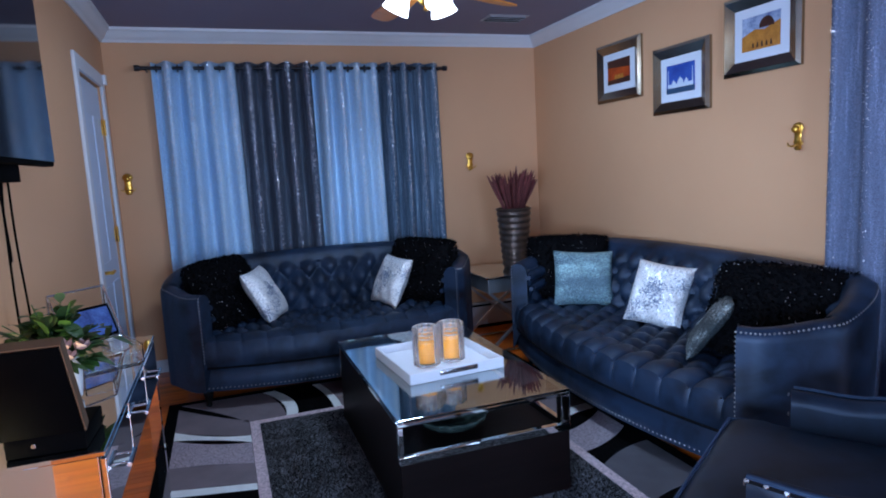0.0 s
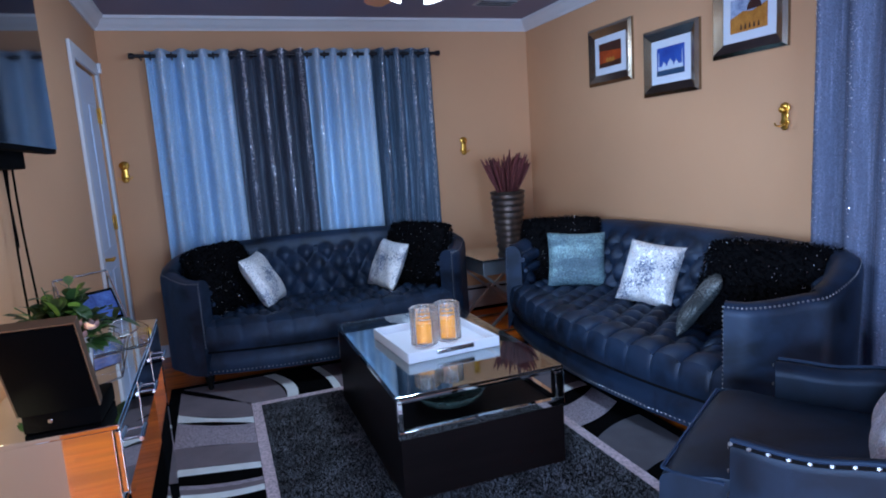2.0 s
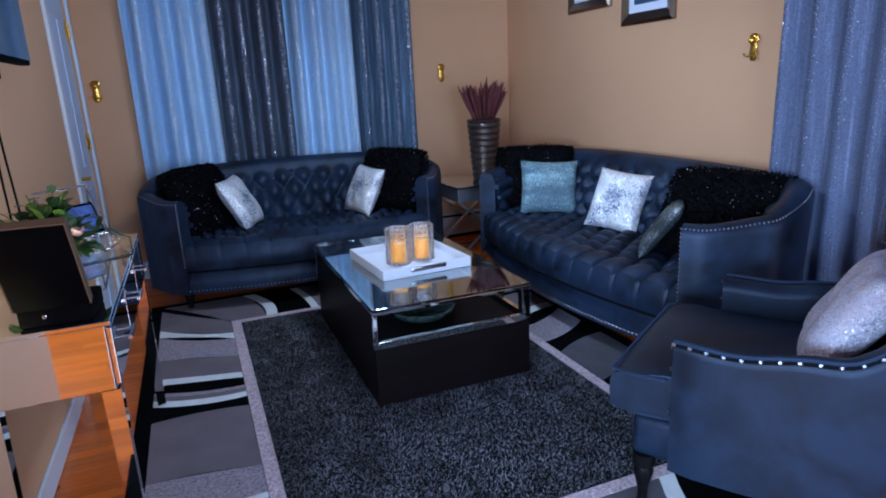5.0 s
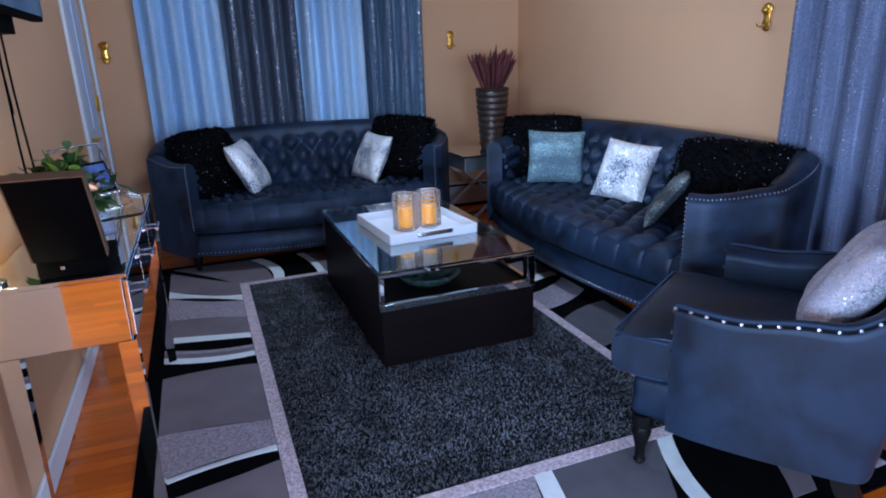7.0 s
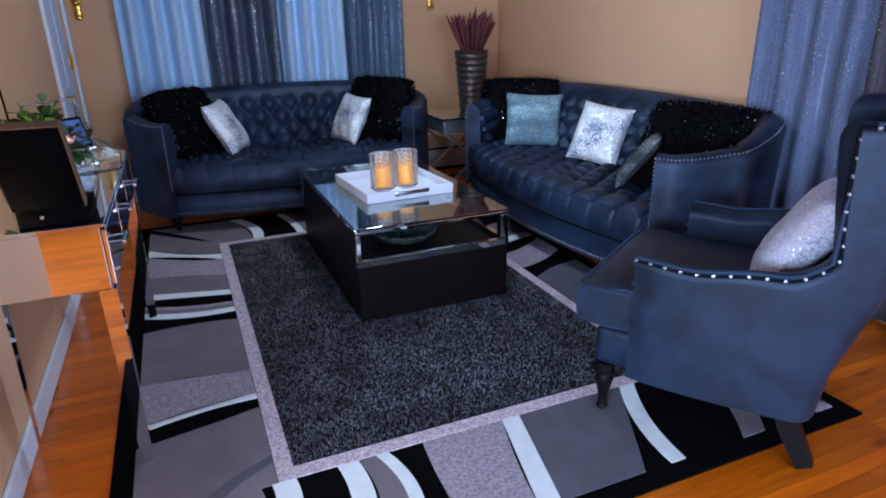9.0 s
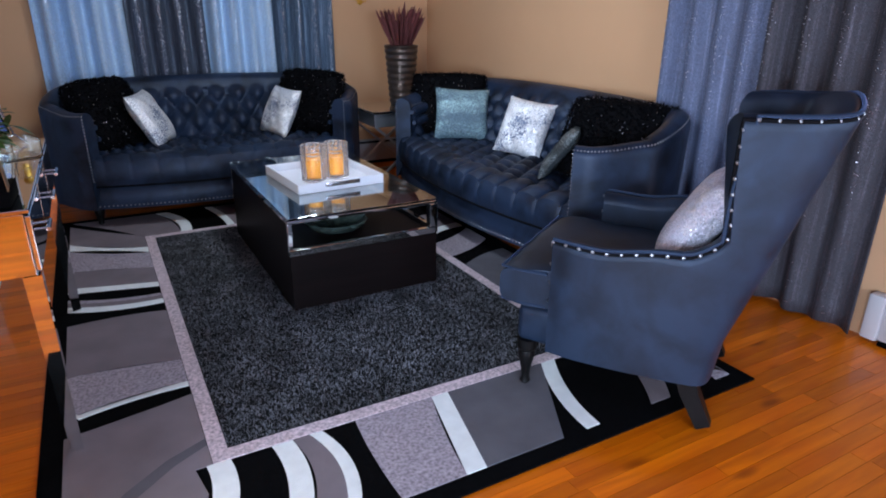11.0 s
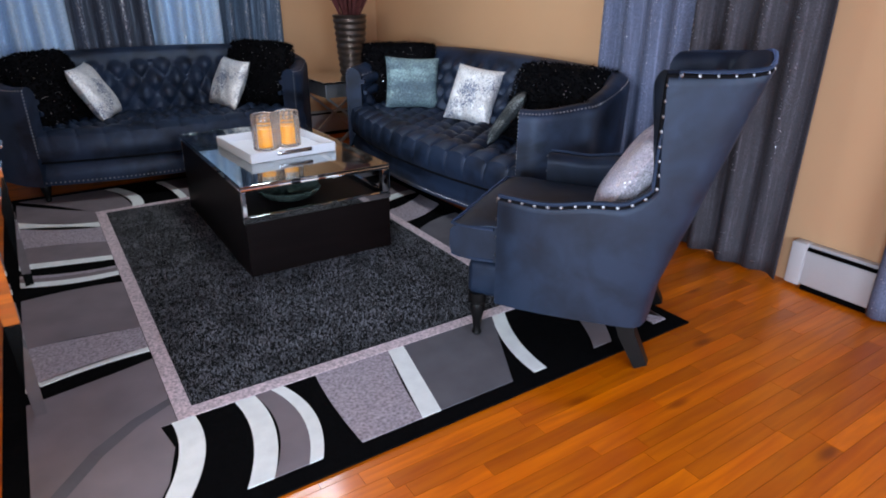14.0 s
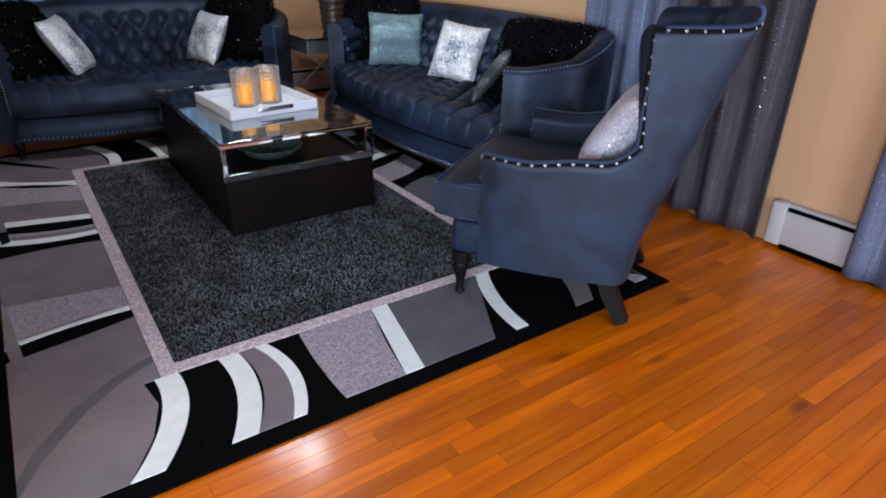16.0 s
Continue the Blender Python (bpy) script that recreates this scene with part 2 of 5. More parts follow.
TGLASS = glass("table_glass", (0.86, 0.95, 0.95), 0.02, 1.6)
TGLASS.node_tree.nodes["Principled BSDF"].inputs["Metallic"].default_value = 0.25
SMOKE = mat("dark_green_glass", (0.035, 0.052, 0.046), 0.1, vary=0.6, scale=30, spec=0.7)
WHITE = mat("white_lacquer", (0.78, 0.80, 0.86), 0.3, vary=0.03)
BLACK = mat("black_plastic", (0.0022, 0.0022, 0.0026), 0.75, spec=0.02, vary=0.2)
SCREEN = mat("tv_screen", (0.010, 0.014, 0.020), 0.06, vary=0.05, spec=0.9)
ROD = mat("black_iron", (0.012, 0.012, 0.018), 0.4, 0.3, vary=0.2)
BLADE = mat("oak_fan_blade", (0.68, 0.25, 0.04), 0.35, vary=0.25, scale=6, stretch=(1, 12, 1))
SILVER_CLOTH = sequins("silver_sequin_curtain", (0.72, 0.90, 1.0), (0.45, 0.65, 0.88), 0.55, 320, 0.42, 0.35, 5, (6, 6, 0.35), 0.5, 0.4)
GREY_CLOTH = sequins("charcoal_sequin_curtain", (0.42, 0.52, 0.70), (0.075, 0.095, 0.135), 0.42, 320, 0.35, 0.6, 7, (9, 9, 0.35), 0.35)
SLATE_CLOTH = sequins("slate_sequin_curtain", (0.44, 0.60, 0.82), (0.09, 0.15, 0.23), 0.45, 320, 0.35, 0.6, 7, (9, 9, 0.35), 0.35)
MAUVE_CLOTH = sequins("mauve_grey_curtain", (0.17, 0.16, 0.195), (0.045, 0.042, 0.052), 0.45, 320, 0.4, 0.5, 7, (9, 9, 0.35), 0.35)
LILAC_CLOTH = sequins("lilac_silver_curtain", (0.26, 0.31, 0.47), (0.11, 0.135, 0.215), 0.5, 320, 0.38, 0.5, 7, (9, 9, 0.35), 0.35)
SATIN = mat("brushed_silver", (0.62, 0.66, 0.70), 0.28, 0.9, vary=0.1)
SEQ_SILVER = sequins("silver_sequins", (0.96, 0.98, 1.0), (0.20, 0.25, 0.36), 0.74, 150, 0.34, 0.25, 6, (1, 1, 1), 0.08)
SEQ_HOLO = sequins("teal_holographic_sequins", (0.62, 0.98, 1.0), (0.12, 0.20, 0.25), 0.6, 170, 0.27, 0.5, 4, (0.5, 1, 2.2), 0.4)
SEQ_GREY = sequins("pewter_sequins", (0.50, 0.58, 0.60), (0.03, 0.04, 0.045), 0.45, 230, 0.22, 0.85, 8, (1, 1, 1), 0.2)
SEQ_WHITE = sequins("pearl_sequins", (0.90, 0.87, 0.93), (0.55, 0.52, 0.60), 0.62, 200, 0.35, 0.45, 14, (1, 1, 1), 0.2)
FUR = mat("black_shag_fur", (0.003, 0.003, 0.004), 0.8, vary=0.5, scale=40, spec=0.08)
GLINT = mat("black_sequin_glint", (0.8, 0.82, 0.9), 0.3, 1.0)
RUG_BLACK = mat("rug_black_pile", (0.0035, 0.0035, 0.004), 0.95, vary=0.4, scale=60, bump=0.6, bump_scale=500, spec=0.02)
RUG_GREY = mat("rug_grey_pile", (0.215, 0.18, 0.195), 0.95, vary=0.18, scale=5, bump=0.6, bump_scale=450, spec=0.1)
RUG_DARK = mat("rug_dark_grey_pile", (0.12, 0.115, 0.13), 0.95, vary=0.2, scale=6, bump=0.6, bump_scale=450, spec=0.1)
RUG_LILAC = mat("rug_silver_pile", (0.37, 0.32, 0.36), 0.95, vary=0.6, scale=90, bump=0.6, bump_scale=450, spec=0.1)
RUG_WHITE = mat("rug_white_pile", (0.82, 0.85, 0.84), 0.95, vary=0.08, scale=20, bump=0.5, bump_scale=450, spec=0.1)
RUG_EDGE = mat("rug_pink_grey_band", (0.62, 0.50, 0.53), 0.95, vary=0.6, scale=90, bump=0.6, bump_scale=450, spec=0.1)
RUG_SHAG = mat("rug_shag_field", (0.005, 0.0055, 0.0065), 0.9, vary=0.7, scale=5, bump=0.8, bump_scale=260, spec=0.15)
FIBRE = mat("rug_grey_fibre", (0.12, 0.125, 0.14), 0.45, vary=0.9, scale=7, spec=0.6)
VASEM = mat("bronze_ribbed_vase", (0.10, 0.075, 0.065), 0.32, 0.7, vary=0.3, scale=15)
REED = mat("dried_burgundy_reed", (0.13, 0.030, 0.030), 0.8, vary=0.35, scale=30, rnd=0.3)
LEAF = mat("green_leaf", (0.035, 0.085, 0.018), 0.5, vary=0.4, scale=12, rnd=0.45)
PINK = mat("pale_pink_petal", (0.55, 0.38, 0.36), 0.6, vary=0.15)
WAX = mat("amber_candle_wax", (0.80, 0.36, 0.03), 0.5, vary=0.15, scale=30)
# the wax is given a faint glow of its own; no flame is built
WAXGLOW = glow("glowing_candle_wax", (0.60, 0.23, 0.008), 0.05)
BEADED = glass("beaded_glass", (1.0, 0.95, 0.93), 0.14)
BULB = glow("lit_glass_shade", (0.85, 0.92, 1.0), 5)
HEAT = mat("heater_enamel", (0.50, 0.49, 0.50), 0.35, vary=0.04)
MATB = mat("picture_mat_board", (0.72, 0.78, 0.88), 0.7, vary=0.02)
FRAMEM = mat("champagne_mirror_frame", (0.30, 0.26, 0.21), 0.2, 1.0, vary=0.15, scale=10)
VENT = mat("vent_enamel", (0.42, 0.42, 0.46), 0.5)


# ---- building helpers ----
def part(name, bm, material, parent=None, label="", smooth=True):
    """Links a bmesh as one mesh object, under parent where there is one."""
    me = bpy.data.meshes.new(name)
    bm.normal_update()
    bm.to_mesh(me)
    bm.free()
    me.materials.append(material)
    if smooth:
        me.shade_smooth()
        me.set_sharp_from_angle(angle=radians(38))
    ob = new(name, me)
    if parent:
        ob.parent = parent
    if label:
        tagged(ob, label)
    return ob


def thing(name, label, category, m=None, group="", kind=""):
    ob = tagged(new(name), label, category, group, kind)
    ob.empty_display_size = 0.1
    if m is not None:
        ob.matrix_world = m
    return ob


def box(bm, x0, x1, y0, y1, z0, z1, bevel=0.0, m=None, seg=2):
    r = bmesh.ops.create_cube(bm, size=1)
    vs = r["verts"]
    for v in vs:
        v.co = Vector(((x0 + x1) / 2 + v.co.x * (x1 - x0), (y0 + y1) / 2 + v.co.y * (y1 - y0), (z0 + z1) / 2 + v.co.z * (z1 - z0)))
    if bevel:
        es = list({e for v in vs for e in v.link_edges})
        out = bmesh.ops.bevel(bm, geom=es, offset=bevel, segments=seg, affect="EDGES", profile=0.5)
        vs = list({v for f in out["faces"] for v in f.verts} | {v for v in vs if v.is_valid})
    if m is not None:
        bmesh.ops.transform(bm, matrix=m, verts=vs)
    return bm


def boxed(*a, **k):
    return box(bmesh.new(), *a, **k)


def tube(bm, pts, r, seg=8, closed=False, caps=True):
    """A round bar along points; r may be one radius or one for each point."""
    pts = [Vector(p) for p in pts]
    rs = [r] * len(pts) if isinstance(r, (int, float)) else list(r)
    rings, n = [], len(pts)
    up = None
    for i, p in enumerate(pts):
        a = pts[(i - 1) % n] if closed or i else p
        b = pts[(i + 1) % n] if closed or i < n - 1 else p
        t = (b - a).normalized()
        if up is None:
            up = t.orthogonal().normalized()
        up = (up - t * up.dot(t)).normalized()
        side = t.cross(up)
        rings.append([bm.verts.new(p + rs[i] * (math.cos(q) * up + math.sin(q) * side)) for q in [2 * math.pi * k / seg for k in range(seg)]])
    for i in range(n if closed else n - 1):
        a, b = rings[i], rings[(i + 1) % n]
        for k in range(seg):
            bm.faces.new((a[k], a[(k + 1) % seg], b[(k + 1) % seg], b[k]))
    if caps and not closed:
        bm.faces.new(rings[0][::-1])
        bm.faces.new(rings[-1])
    return bm


def lathe(bm, profile, seg=24, at=(0, 0, 0)):
    """Turns (radius, height) pairs round the upright through at."""
    rings = []
    for r, z in profile:
        rings.append([bm.verts.new((at[0] + max(r, 1e-4) * math.cos(q), at[1] + max(r, 1e-4) * math.sin(q), at[2] + z)) for q in [2 * math.pi * k / seg for k in range(seg)]])
    for a, b in zip(rings, rings[1:]):
        for k in range(seg):
            bm.faces.new((a[k], a[(k + 1) % seg], b[(k + 1) % seg], b[k]))
    bm.faces.new(rings[0][::-1])
    bm.faces.new(rings[-1])
    return bm


def sheet(bm, f, nu, nv, close_u=False):
    """A surface of quads through f(u, v), u and v from 0 to 1."""
    g = [[bm.verts.new(f(i / nu, j / nv)) for j in range(nv + 1)] for i in range(nu if close_u else nu + 1)]
    for i in range(nu):
        a, b = g[i], g[(i + 1) % len(g)]
        for j in range(nv):
            bm.faces.new((a[j], b[j], b[j + 1], a[j + 1]))
    return g


def smooth_path(ctrl, step):
    """Evenly spaced points of a smooth curve through control points, with the normals to its left."""
    c = [Vector((*p, 0)) for p in ctrl]
    c = [2 * c[0] - c[1]] + c + [2 * c[-1] - c[-2]]
    dense = []
    for i in range(1, len(c) - 2):
        for k in range(40):
            t = k / 40
            p0, p1, p2, p3 = c[i - 1 : i + 3]
            dense.append(0.5 * (2 * p1 + (p2 - p0) * t + (2 * p0 - 5 * p1 + 4 * p2 - p3) * t * t + (3 * p1 - p0 - 3 * p2 + p3) * t**3))
    dense.append(c[-2])
    acc = [0.0]
    for a, b in zip(dense, dense[1:]):
        acc.append(acc[-1] + (b - a).length)
    n = max(2, round(acc[-1] / step))
    out, j = [], 0
    for i in range(n + 1):
        s = acc[-1] * i / n
        while j < len(acc) - 2 and acc[j + 1] < s:
            j += 1
        f = (s - acc[j]) / max(acc[j + 1] - acc[j], 1e-9)
        out.append(dense[j].lerp(dense[j + 1], min(1, f)))
    res = []
    for i, p in enumerate(out):
        t = (out[min(i + 1, n)] - out[max(i - 1, 0)]).normalized()
        res.append((p.x, p.y, -t.y, t.x))
    return res, acc[-1]


def step_in(x, a, b):
    t = min(1, max(0, (x - a) / (b - a)))
    return t * t * (3 - 2 * t)


def tuft(u, v):
    """1 in the middle of a diamond, 0 along its seams."""
    return math.sqrt(abs(math.sin(math.pi * (u + v)) * math.sin(math.pi * (u - v))))


def nails(bm, pts, normals, r):
    """Flat domed nail heads."""
    for p, nrm in zip(pts, normals):
        p, nrm = Vector(p), Vector(nrm).normalized()
        a = nrm.orthogonal().normalized()
        b = nrm.cross(a)
        ring = [bm.verts.new(p + r * (math.cos(q) * a + math.sin(q) * b)) for q in [math.pi * k / 3 for k in range(6)]]
        mid = [bm.verts.new(p + 0.6 * r * (math.cos(q) * a + math.sin(q) * b) + 0.45 * r * nrm) for q in [math.pi * k / 3 for k in range(6)]]
        for k in range(6):
            bm.faces.new((ring[k], ring[(k + 1) % 6], mid[(k + 1) % 6], mid[k]))
        bm.faces.new(mid)


def shell(path, height, thick, zb, zi, amp, cell, lean=lambda p, z: 0.0, tuft_from=0.1, belly=0.0, slope=lambda y: 0.0):
    """A padded back and arms, bent round a plan path. Returns the mesh and the lines of its outer and inner top edges."""
    bm = bmesh.new()
    rings, outer, inner = [], [], []
    n = len(path)
    total = sum(math.hypot(path[i + 1][0] - path[i][0], path[i + 1][1] - path[i][1]) for i in range(n - 1))
    for i, (x, y, nx, ny) in enumerate(path):
        s = total * i / (n - 1) - total / 2
        h, t = height(x, y, s), thick(x, y, s)
        sect = []
        for k in range(7):
            z = zb + (h - t / 2 - zb) * k / 6
            sect.append((-belly * math.sin(math.pi * k / 6), z))
        for k in range(1, 8):
            a = math.pi * (1 - k / 8)
            sect.append((t / 2 + t / 2 * math.cos(a) - 0.008 * math.sin(a), h - t / 2 + t / 2 * math.sin(a)))
        m = 22
        for k in range(m + 1):
            z = h - t / 2 - (h - t / 2 - zi) * k / m
            fade = step_in(k, 0, 3) * (1 - step_in(abs(s) / (total / 2), 1 - tuft_from, 1))
            sect.append((t + slope(y) * math.sin(math.pi / 2 * k / m) + amp * fade * (tuft(s / cell[0], (z - zi) / cell[1]) - 0.35), z))
        ring = []
        for d, z in sect:
            px, py = x + nx * d, y + ny * d
            ring.append(bm.verts.new((px, py + lean((x, y), z), z)))
        rings.append(ring)
        outer.append((ring[8].co.copy(), Vector((-nx, -ny, 0.35))))
        inner.append((ring[14].co.copy(), Vector((nx, ny, 0.3))))
    for a, b in zip(rings, rings[1:]):
        for k in range(len(a) - 1):
            bm.faces.new((a[k], b[k], b[k + 1], a[k + 1]))
    bm.faces.new(rings[0])
    bm.faces.new(rings[-1][::-1])
    bmesh.ops.recalc_face_normals(bm, faces=bm.faces)
    return bm, outer, inner


def shell_buttons(path, height, thick, zi, cell, lean, slope):
    """Where the seams of a tufted shell meet, with the way each button faces."""
    n = len(path)
    total = sum(math.hypot(path[i + 1][0] - path[i][0], path[i + 1][1] - path[i][1]) for i in range(n - 1))
    out = []
    for a in range(-40, 41):
        for b in range(1, 8):
            if (a + b) % 2:
                continue
            s, z = a / 2 * cell[0], zi + b / 2 * cell[1]
            if abs(s) > 0.40 * total:
                continue
            i = round((s + total / 2) / total * (n - 1))
            x, y, nx, ny = path[i]
            h, t = height(x, y, s), thick(x, y, s)
            if z > h - t / 2 - 0.06:
                continue
            dd = t - 0.016 + slope(y) * math.sin(math.pi / 2 * (h - t / 2 - z) / (h - t / 2 - zi))
            px, py = x + nx * dd, y + ny * dd
            out.append((Vector((px, py + lean((x, y), z), z)), Vector((nx, ny, 0.1))))
    return out


# ---- the room ----
X0, X1, Y0, Y1, H = -0.65, 2.92, -2.6, 5.43, 2.64
T = 0.12


def structure(name, bm, material, label, category, smooth=False):
    return tagged(part(name, bm, material, smooth=smooth), label, category, kind="structure")


wins_y = (1.15, 2.25)
bm = boxed(X1, X1 + T, Y0, -2.3, 0, H)
box(bm, X1, X1 + T, -0.9, wins_y[0], 0, H)
# this opening is added out of view for an area light
box(bm, X1, X1 + T, -2.3, -0.9, 0, 0.6)
box(bm, X1, X1 + T, -2.3, -0.9, 1.8, H)
box(bm, X1, X1 + T, wins_y[1], Y1, 0, H)
box(bm, X1, X1 + T, *wins_y, 0, 0.75)
box(bm, X1, X1 + T, *wins_y, 2.15, H)
structure("wall_east", bm, WALL, "warm beige painted wall with one window and one added opening", "wall")
bm = boxed(X0 - T, 0.0, Y1, Y1 + T, 0, H)
box(bm, 1.6, X1 + T, Y1, Y1 + T, 0, H)
box(bm, 0.0, 1.6, Y1, Y1 + T, 0, 0.75)
box(bm, 0.0, 1.6, Y1, Y1 + T, 2.15, H)
structure("wall_north", bm, WALL, "warm beige painted wall with an opening", "wall")
D0, D1, DH = 4.36, 5.14, 2.18
XW, YO = -2.6, 0.75
bm = boxed(X0 - T, X0, YO, D0, 0, H)
box(bm, X0 - T, X0, D1, Y1, 0, H)
box(bm, X0 - T, X0, D0, D1, DH, H)
structure("wall_west", bm, WALL, "warm beige painted wall with a door opening", "wall")
structure("wall_return", boxed(XW, X0 - T, YO, YO + T, 0, H), WALL, "warm beige painted wall", "wall")
# unseen wall; its opening is added for the western area light
bm = boxed(XW - T, XW, Y0, -2.3, 0, H)
box(bm, XW - T, XW, -0.9, YO + T, 0, H)
box(bm, XW - T, XW, -2.3, -0.9, 0, 0.6)
box(bm, XW - T, XW, -2.3, -0.9, 1.8, H)
structure("wall_far_west", bm, WALL, "warm beige painted wall with an opening", "wall")
# unseen wall; its opening is added for the rear area light
bm = boxed(-2.6 - T, 0.0, Y0 - T, Y0, 0, H)
box(bm, 1.5, X1 + T, Y0 - T, Y0, 0, H)
box(bm, 0.0, 1.5, Y0 - T, Y0, 0, 0.6)
box(bm, 0.0, 1.5, Y0 - T, Y0, 1.8, H)
structure("wall_south", bm, WALL, "warm beige painted wall with an opening", "wall")
# out of view, added to brighten the foreground
cl = thing("added_ceiling_lamp", "round frosted glass ceiling lamp, added out of view to brighten the foreground", "ceiling lamp", pose(SX, SY, H - 0.13))
part("lamp_plate", lathe(bmesh.new(), [(0.06, 0.10), (0.16, 0.11), (0.16, 0.129)], 28), TRIM, cl)
part("lamp_dome", lathe(bmesh.new(), [(0.002, 0.0), (0.08, 0.012), (0.13, 0.04), (0.15, 0.09), (0.14, 0.099)], 28), BULB, cl, "lit frosted glass dome").visible_shadow = False
structure("ceiling", boxed(XW - T, X1 + T, Y0 - T, Y1 + T, H, H + 0.1), CEIL, "dim mauve-grey painted ceiling", "ceiling")

# crown moulding, a stepped cove along each wall
CROWN = [(0.0, -0.097), (0.012, -0.097), (0.016, -0.085), (0.03, -0.075), (0.05, -0.05), (0.062, -0.028), (0.08, -0.02), (0.084, 0.0), (0.0, 0.0)]


def crown(name, a, b, nrm):
    bm = bmesh.new()
    a, b, nrm = Vector(a), Vector(b), Vector(nrm)
    t = (b - a).normalized()
    ra = [bm.verts.new(a + nrm * d + t * d + Vector((0, 0, H + z))) for d, z in CROWN]
    rb = [bm.verts.new(b + nrm * d - t * d + Vector((0, 0, H + z))) for d, z in CROWN]
    for i in range(len(CROWN) - 1):
        bm.faces.new((ra[i], ra[i + 1], rb[i + 1], rb[i]))
    bmesh.ops.recalc_face_normals(bm, faces=bm.faces)
    structure(name, bm, TRIM, "white painted crown moulding", "moulding", True)


e = 0.001
crown("trim_crown_north", (X0, Y1 - e, -e), (X1, Y1 - e, -e), (0, -1, 0))
crown("trim_crown_east", (X1 - e, Y1, -e), (X1 - e, Y0, -e), (-1, 0, 0))
crown("trim_crown_west", (X0 + e, YO, -e), (X0 + e, Y1, -e), (1, 0, 0))


def baseboard(name, x0, x1, y0, y1):
    bm = boxed(x0, x1, y0, y1, 0.003, 0.105, 0.004)
    structure(name, bm, TRIM, "white painted baseboard", "baseboard")


baseboard("baseboard_west", X0 + 0.001, X0 + 0.016, YO + 0.02, D0 - 0.1)
baseboard("baseboard_north", X0 + 0.02, X1 - 0.02, Y1 - 0.016, Y1 - 0.001)
baseboard("baseboard_east", X1 - 0.016, X1 - 0.001, 2.4, Y1 - 0.03)

# the white door in the west wall, closed, hinged at its far side
door = thing("door_1", "closed white panelled door with brass lever and hinges", "door", kind="structure")
bm = boxed(X0 - 0.05, X0 - 0.012, D0 + 0.012, D1 - 0.012, 0.01, DH - 0.01, 0.003)
part("leaf", bm, DOORP, door, smooth=False)
for a, b, c, d in ((0.1, 0.34, 0.2, 0.85), (0.44, 0.68, 0.2, 0.85), (0.1, 0.34, 1.0, 1.95), (0.44, 0.68, 1.0, 1.95)):
    bm = boxed(X0 - 0.013, X0 - 0.006, D0 + a, D0 + b, c, d, 0.006)
    part("panel", bm, DOORP, door, smooth=False)
for y0, y1, z0, z1 in ((D0 - 0.09, D0 - 0.002, 0.003, DH + 0.09), (D1 + 0.002, D1 + 0.09, 0.003, DH + 0.09), (D0 - 0.002, D1 + 0.002, DH + 0.002, DH + 0.09)):
    bm = boxed(X0 + 0.001, X0 + 0.022, y0, y1, z0, z1, 0.006)
    part("casing", bm, TRIM, door, smooth=False)
for z in (0.25, 1.15, 1.9):
    bm = boxed(X0 - 0.010, X0 - 0.004, D1 - 0.055, D1 - 0.014, z - 0.05, z + 0.05, 0.002)
    tube(bm, [(X0 + 0.004, D1 - 0.012, z - 0.055), (X0 + 0.004, D1 - 0.012, z + 0.055)], 0.008)
    part("hinge", bm, GOLD, door, "brass hinge")
bm = bmesh.new()
tube(bm, [(X0 - 0.012, D0 + 0.075, 0.96), (X0 - 0.004, D0 + 0.075, 0.96)], 0.032, 16)
tube(bm, [(X0 - 0.004, D0 + 0.075, 0.96), (X0 + 0.05, D0 + 0.075, 0.96)], 0.011, 10)
tube(bm, [(X0 + 0.05, D0 + 0.068, 0.96), (X0 + 0.054, D0 + 0.12, 0.962), (X0 + 0.046, D0 + 0.19, 0.955)], [0.012, 0.011, 0.009], 10)
part("lever", bm, GOLD, door, "polished brass lever handle")
ob = part("door_sensor", boxed(X0 + 0.023, X0 + 0.045, D1 + 0.01, D1 + 0.06, DH + 0.02, DH + 0.09, 0.006), WHITE)
tagged(ob, "small white plastic sensor on the door casing", "sensor")

# windows behind the drawn curtains
for k, (x0, x1, y0, y1) in enumerate(((0.0, 1.6, Y1 + 0.03, Y1 + 0.08), (X1 + 0.03, X1 + 0.08, *wins_y))):
    win = thing("window_%d" % (k + 1), "white framed window behind drawn curtains", "window", kind="structure")
    if k == 0:
        bars = [(x0, x1, y0, y1, 0.75, 0.81), (x0, x1, y0, y1, 2.09, 2.15), (x0, x0 + 0.06, y0, y1, 0.81, 2.09), (x1 - 0.06, x1, y0, y1, 0.81, 2.09), (x0 + 0.06, x1 - 0.06, y0, y1, 1.42, 1.47)]
        panes = [(x0 + 0.06, x1 - 0.06, y0 + 0.02, y0 + 0.026, 0.81, 1.42), (x0 + 0.06, x1 - 0.06, y0 + 0.02, y0 + 0.026, 1.47, 2.09)]
    else:
        bars = [(x0, x1, y0, y1, 0.75, 0.81), (x0, x1, y0, y1, 2.09, 2.15), (x0, x1, y0, y0 + 0.06, 0.81, 2.09), (x0, x1, y1 - 0.06, y1, 0.81, 2.09), (x0, x1, y0 + 0.06, y1 - 0.06, 1.42, 1.47)]
        panes = [(x0 + 0.02, x0 + 0.026, y0 + 0.06, y1 - 0.06, 0.81, 1.42), (x0 + 0.02, x0 + 0.026, y0 + 0.06, y1 - 0.06, 1.47, 2.09)]
    for b in bars:
        part("window_frame", boxed(*b), TRIM, win, smooth=False)
    for b in panes:
        part("pane", boxed(*b), GLASS, win, smooth=False).visible_shadow = False


